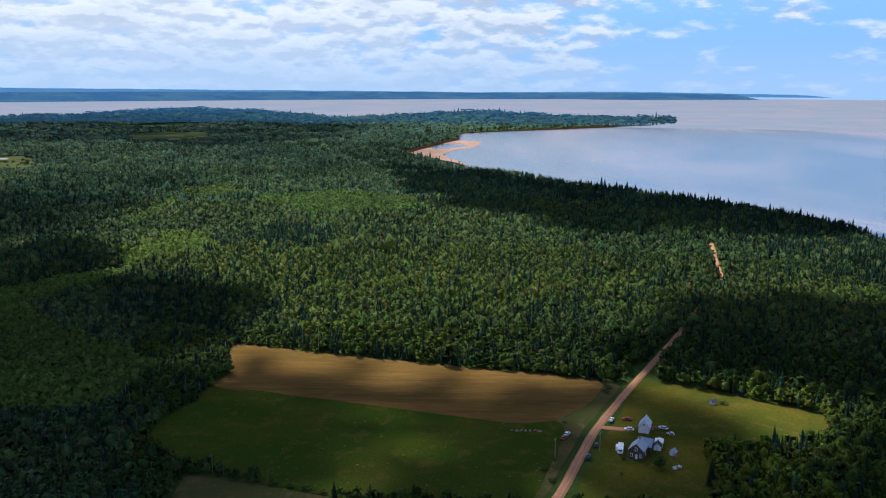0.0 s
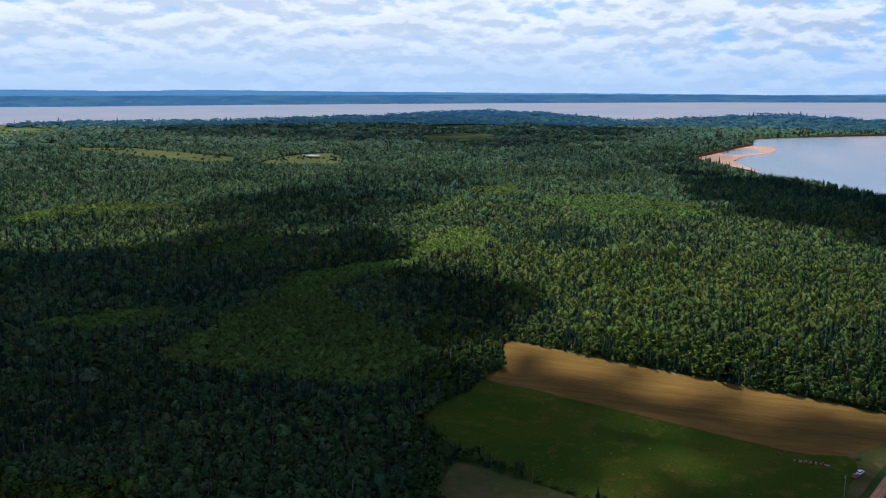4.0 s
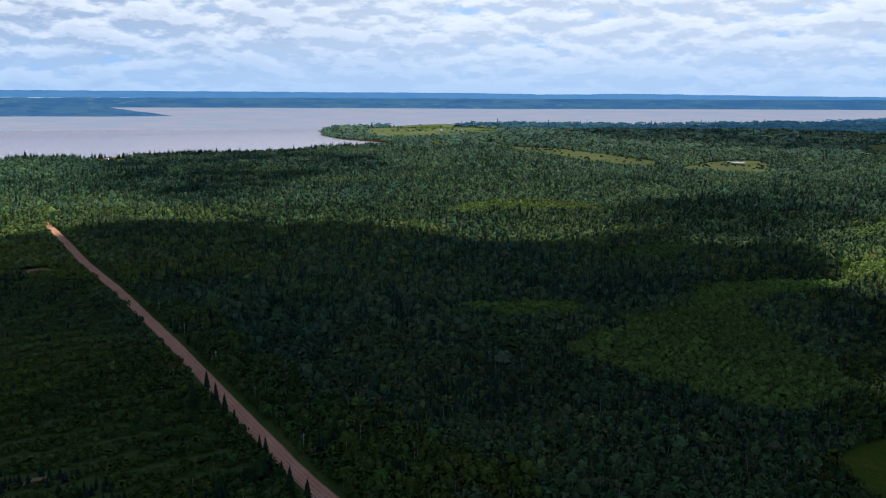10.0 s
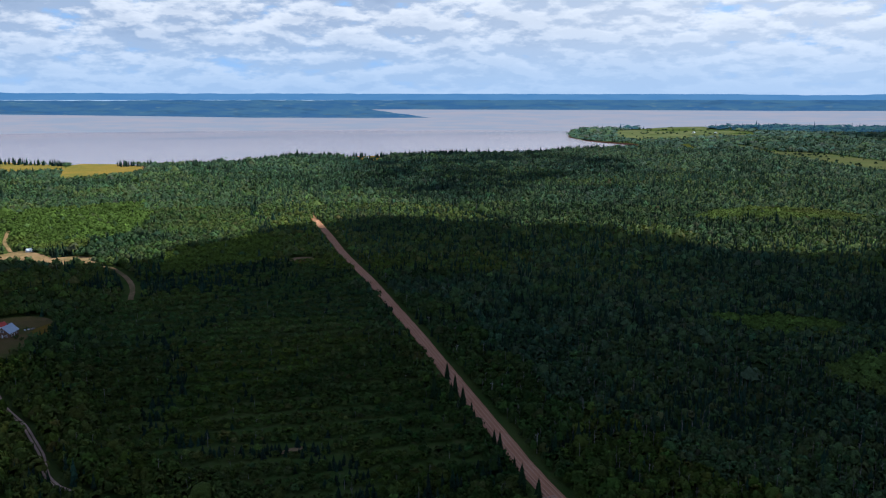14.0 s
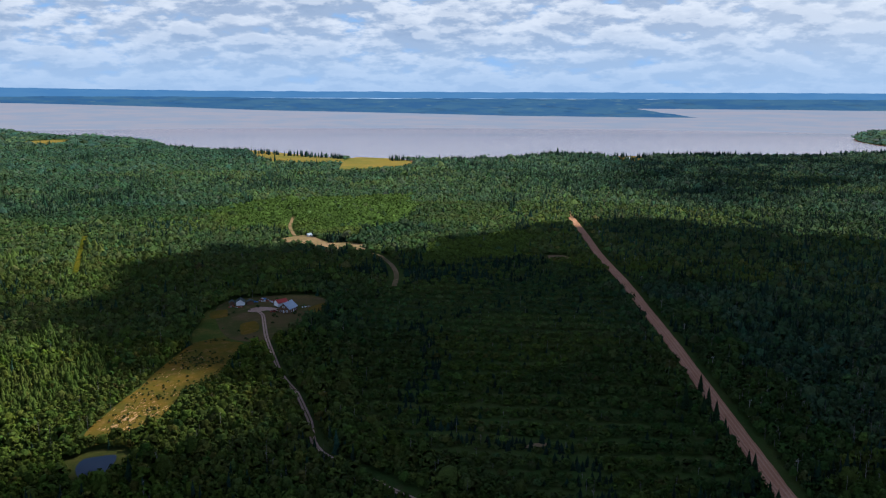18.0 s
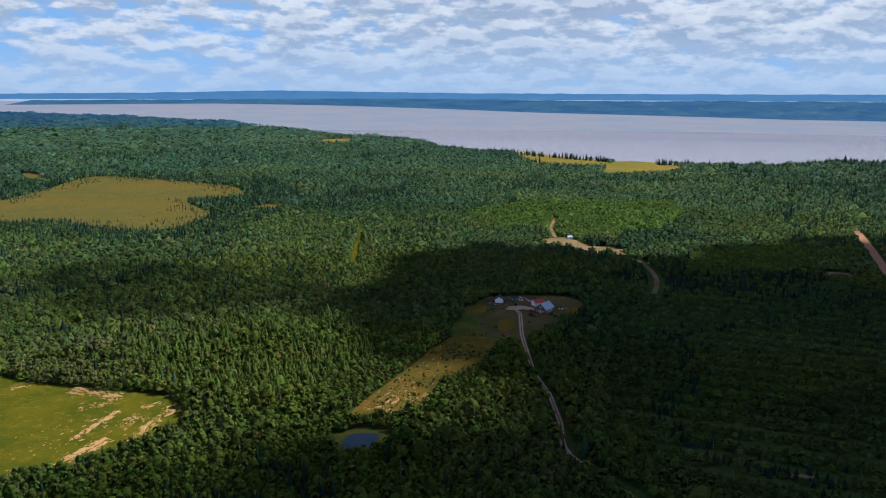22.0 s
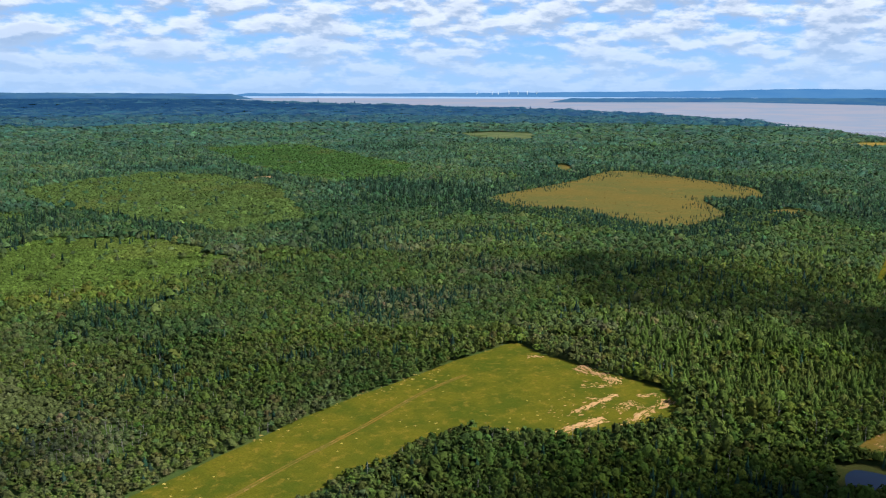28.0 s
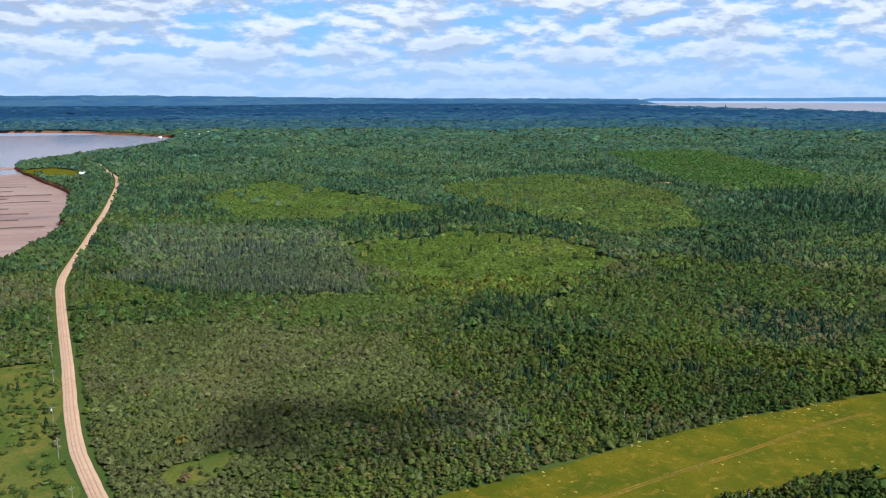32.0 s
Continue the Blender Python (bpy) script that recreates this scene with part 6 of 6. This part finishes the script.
# ---- pond ----
WATER = plain("pond_water", (0.008, 0.02, 0.048), 0.6, 0.0, 0.2, 0.3)
REEDS = patchy("pond_reeds", ((0.045, 0.055, 0.014), (0.06, 0.06, 0.016), (0.085, 0.07, 0.02)), (0.05, 0.3, 1.5))
sheet("pond_bank", POND_BANK, REEDS, 0.34, 4, 2.0, "reedy brown-green bank round a pond", "bank", seed=36)
sheet("pond_water", POND, WATER, 0.42, 3, 1.0, "small dark blue pond", "water", seed=37)
sheet("pond_water", [(-1035, 1950), (-998, 1968), (-985, 1945), (-1010, 1936)], plain("pale_water", (0.5, 0.52, 0.55), 0.1), 5.5, 6, 3.0, "pale distant pond among the woods", "water", seed=38)


# ---- shore ledges ----
LEDGE = patchy("dark_rock", ((0.07, 0.045, 0.04), (0.10, 0.065, 0.055), (0.05, 0.04, 0.035)), (0.05, 0.2, 1.0), 0.6)
for lx, ly, ll in ((120, -1618, 75), (115, -1520, 70), (160, -1440, 60), (110, -1368, 40), (140, -1300, 60), (100, -1222, 55), (190, -1580, 80), (220, -1350, 70), (150, -1160, 50), (180, -1080, 60), (160, -1000, 50), (200, -1700, 90), (150, -1780, 60)):
    ribbon("rock_ledge", [(lx - ll, ly + 6), (lx - ll * 0.4, ly), (lx + ll * 0.3, ly + 4), (lx + ll, ly - 5)], 5.0, LEDGE, -5.9, 9.0, 0.5, 1.6, "low dark rock ledge across the mud flat")


# ---- poles ----
def utility_pole(x, y, turn):
    root = base("utility_pole", x, y, turn, -0.1)
    part("pole", tube(bmesh.new(), 0.19, 9.6, (0, 0, 0), 8, top=0.12), POLE_WOOD, root)
    part("crossarm", box(bmesh.new(), (2.2, 0.12, 0.14), (0, 0.14, 8.9)), POLE_WOOD, root)
    for u in (-0.95, 0.0, 0.95):
        part("insulator", tube(bmesh.new(), 0.06, 0.22, (u, 0.14, 8.97 if u else 9.6), 6), CREAM, root)
    part("brace", box(bmesh.new(), (0.05, 0.05, 1.0), (0.35, 0.1, 8.4), 0.0), STEEL, root)
    return tagged(root, "grey wooden utility pole beside the gravel road", "utility pole", "poles along the road")


first_pole = utility_pole(-305, 207, 102)
for px_, py_, pt in ((-375, 225, 102), (-444, 241, 102), (-514, 257, 102), (-580, 271, 102), (-663, 290, 102), (-744, 308, 102), (-820, 325, 102), (-900, 342, 102), (50, 357, 65), (71, 364, 65), (150, 560, 65), (215, 695, 65),
                     (24, -834, 3), (27, -735, 3), (26, -639, 3), (23, -570, 3), (21, -510, 3), (20, -447, 3), (17, -400, 3), (11, -345, 3)):
    copy_thing(first_pole, pose(px_, py_, float(rise(px_, py_)) - 0.1, 0, 0, pt))
tr_root = new("pole_transformer")
tr_root.matrix_world = pose(20, -447, float(rise(20, -447)), 0, 0, 3)
part("tank", tube(bmesh.new(), 0.28, 0.9, (0.42, 0, 7.2), 10), CREAM, tr_root)
part("bracket", box(bmesh.new(), (0.4, 0.1, 0.1), (0.15, 0, 7.8)), STEEL, tr_root)
tagged(tr_root, "pale transformer can hung on a roadside pole", "transformer")


# ---- single trees ----
def tint_mesh(me, colour, vary, seed):
    rr = np.random.default_rng(seed)
    at = me.attributes.new("tint", "FLOAT_COLOR", "POINT")
    n = len(me.vertices)
    k = np.repeat(rr.uniform(1 - vary, 1 + vary, n // 6 + 1), 6)[:n]
    at.data.foreach_set("color", np.column_stack([np.outer(k, colour), np.ones(n)]).astype(np.float32).ravel())


def tree(name, x, y, high, wide, colour, label, conifer, seed):
    rr = np.random.default_rng(seed)
    root = base(name, x, y, 0, 0.0)
    bm = tube(bmesh.new(), 0.02 * high + 0.06, high * (0.95 if conifer else 0.6), (0, 0, 0), 7, top=0.03)
    if not conifer:
        for k in range(5):
            a, z = rr.uniform(0, 6.28), high * rr.uniform(0.25, 0.5)
            d = Vector((math.cos(a), math.sin(a), 0.9)).normalized() * high * 0.35
            q = [bm.verts.new((0.06, 0, z)), bm.verts.new((-0.04, 0.06, z)), bm.verts.new((-0.04, -0.06, z)), bm.verts.new((d.x, d.y, z + d.z))]
            for f in ((0, 1, 3), (1, 2, 3), (2, 0, 3)):
                bm.faces.new([q[i] for i in f])
    part("trunk", bm, BARK, root)
    bits = []
    if conifer:
        tiers = 13
        for k in range(tiers):
            u = k / tiers
            bits.append(star_cone(12, 0.5 * (1 - u) ** 0.8 * rr.uniform(0.8, 1.15), 0.08 + 0.86 * u, min(1.0, 0.08 + 0.86 * u + 0.16), rr.uniform(0.45, 0.65), rr.uniform(0, 6.28), 0.035))
    else:
        for k in range(46):
            d = Vector(rr.normal(0, 1, 3)).normalized()
            reach = rr.uniform(0.55, 1.0)
            bits.append(octa((d.x * 0.36 * reach, d.y * 0.36 * reach, 0.56 + d.z * 0.33 * reach), rr.uniform(0.07, 0.14), rr))
    v, f = gather(bits)
    me = bpy.data.meshes.new("crown")
    me.from_pydata([tuple(q) for q in v * np.array((wide, wide, high))], [], [tuple(int(i) for i in q) for q in f])
    tint_mesh(me, colour, 0.25, seed)
    me.materials.append(LEAF)
    me.update()
    crown = new("crown", me)
    crown.parent = root
    return tagged(root, label, "tree")


SPRUCE_TINT, LEAF_TINT = (0.014, 0.028, 0.012), (0.05, 0.08, 0.016)
spruces = [tree("spruce_tree", -413, 218, 11, 5.0, SPRUCE_TINT, "tall dark spruce standing at the gravel road", True, 500),
           tree("spruce_tree", 113, 337, 9.5, 4.2, SPRUCE_TINT, "dark spruce in a clump behind the farm", True, 501),
           tree("spruce_tree", -26, -565, 8, 4.5, SPRUCE_TINT, "broad dark spruce above low scrub", True, 502)]
for k, (sx_, sy_, which, size) in enumerate([(-387, 211, 0, 1.15), (-381, 208, 0, 1.3), (-376, 204, 0, 1.2), (-390, 204, 0, 1.15), (-383, 199, 0, 1.2), (-371, 207, 0, 1.05), (-366, 204, 0, 0.95), (-353, 203, 0, 1.0), (-343, 202, 0, 0.85), (-322, 196, 0, 1.05), (-316, 196, 0, 0.8), (-300, 191, 0, 0.95), (-291, 189, 0, 0.8), (-274, 185, 0, 1.15), (-267, 183, 0, 1.0), (-262, 181, 0, 1.1), (-409, 216, 0, 0.8), 
                                             (119, 339, 1, 1.0), (123, 335, 1, 0.9), (129, 341, 1, 1.05), (132, 333, 1, 0.85), (116, 330, 1, 0.9), (126, 327, 1, 0.95), (120, 322, 1, 0.8), (137, 338, 1, 0.85), (110, 330, 1, 0.8), (155, 360, 1, 0.8), (149, 354, 1, 0.7), (156, 348, 1, 0.9), (143, 346, 1, 0.8),
                                             (23, -442, 2, 0.9), (39, -508, 2, 0.7), (44, -512, 2, 0.6), (-120, -473, 2, 0.8), (-387, -559, 2, 1.5), (-376, -555, 2, 1.4), (-368, -617, 2, 1.5), (-274, -564, 2, 1.35), (-277, -549, 2, 1.4), (-257, -549, 2, 1.3), (-283, -556, 2, 1.35), (-249, -548, 2, 1.3), (-266, -555, 2, 1.45), (-262, -560, 2, 1.35), (-290, -560, 2, 1.2),
                                             (-120, -566, 2, 1.2), (-150, -572, 2, 1.3), (-165, -574, 2, 1.25), (-300, -540, 2, 1.1), (-430, -520, 2, 1.2)]):
    if which == 0:
        sy_, size = sy_ - 3.5 + (1.6, -1.0, 0.6, -2.5, 2.2)[k % 5], size * (1.05, 0.8, 0.95, 1.1, 0.7)[k % 5]
    t_ = copy_thing(spruces[which], pose(sx_, sy_, float(rise(sx_, sy_)), 0, 0, k * 57))
    t_.scale = (size * (0.9 + 0.03 * (k % 7)), size * (0.9 + 0.03 * (k % 7)), size)
oaks = [tree("broadleaf_tree", 93.5, 346, 6.5, 8.0, (0.035, 0.06, 0.012), "round leafy tree in the farm grass", False, 510),
        tree("broadleaf_bush", 146, 424, 2.2, 6.0, (0.04, 0.06, 0.014), "low spreading bush beside a field shed", False, 511),
        tree("broadleaf_bush", -614, -12, 3.2, 4.5, (0.025, 0.05, 0.012), "dark garden bush before the log house", False, 512),
        tree("broadleaf_tree", -92, -340, 6.5, 5.0, LEAF_TINT, "bright leafy tree at the edge of a small opening", False, 513),
        tree("bare_shrub", -32, -352, 5.0, 6.5, (0.10, 0.065, 0.035), "brownish half-dead shrub near the coast road", False, 514)]
for which, sx_, sy_, size in ((2, -617, 3, 1.0), (2, -612, 6, 0.8), (2, -642, -24, 0.9), (2, -660, -10, 1.1), (1, 76, 340, 0.5), (1, 80, 355, 0.5), (1, 91, 447, 1.0), (1, 88, 440, 0.9), (1, 60, 398, 0.5), (1, 44, 345, 0.7), (1, 46, 334, 0.7),
                              (1, 40, -500, 0.8), (1, 34, -512, 0.6), (1, 45, -470, 0.9), (1, 30, -440, 0.6), (1, 28, -395, 0.7), (1, 22, -470, 0.5), (1, 40, -415, 0.8), (1, 33, -370, 0.8), (1, 24, -355, 0.7), (3, -70, -338, 0.7), (3, -110, -345, 0.9),
                              (1, -114, 343, 0.7), (1, -104, 341, 0.8), (1, -95, 339, 0.6), (1, -86, 336, 0.8), (1, -78, 333, 0.7), (1, -70, 331, 0.9), (1, -62, 328, 0.8), (1, -55, 326, 0.9), (1, -48, 323, 0.7), (1, -38, 320, 0.6)):
    t_ = copy_thing(oaks[which], pose(sx_, sy_, float(rise(sx_, sy_)) + 0.2, 0, 0, sx_ * 7 % 360))
    t_.scale = (size, size, size)


# ---- wind turbines on the far shore ----
def turbine(az, dip, tall, turn):
    d = 4600.0
    x, y, z = -math.sin(radians(az)) * d, math.cos(radians(az)) * d, EYE.z - d * math.tan(radians(dip))
    root = new("wind_turbine")
    root.matrix_world = pose(x, y, z, 0, 0, az)
    part("tower", tube(bmesh.new(), 1.6, tall, (0, 0, 0), 8, top=0.9), WHITE, root)
    part("nacelle", box(bmesh.new(), (1.6, 4.0, 1.8), (0, -0.5, tall)), WHITE, root)
    for k in range(3):
        a = radians(turn + 120 * k)
        bm = bmesh.new()
        c_, s_ = math.cos(a), math.sin(a)
        q = [bm.verts.new((-s_ * 0.7, -2.7, tall + c_ * 0.7)), bm.verts.new((s_ * 0.7, -2.7, tall - c_ * 0.7)), bm.verts.new((c_ * tall * 0.55 + s_ * 0.2, -2.7, tall + s_ * tall * 0.55 - c_ * 0.2)), bm.verts.new((0, -3.2, tall))]
        for f in ((0, 1, 2), (0, 2, 3), (1, 3, 2), (0, 3, 1)):
            bm.faces.new([q[i] for i in f])
        part("blade", bm, WHITE, root)
    return tagged(root, "tiny white wind turbine on the far shore", "wind turbine", "wind turbines")


for k, az in enumerate((128.6, 127.6, 127.2, 126.5, 125.9, 125.3, 124.7)):
    turbine(az, 0.18, 14.0, k * 37)
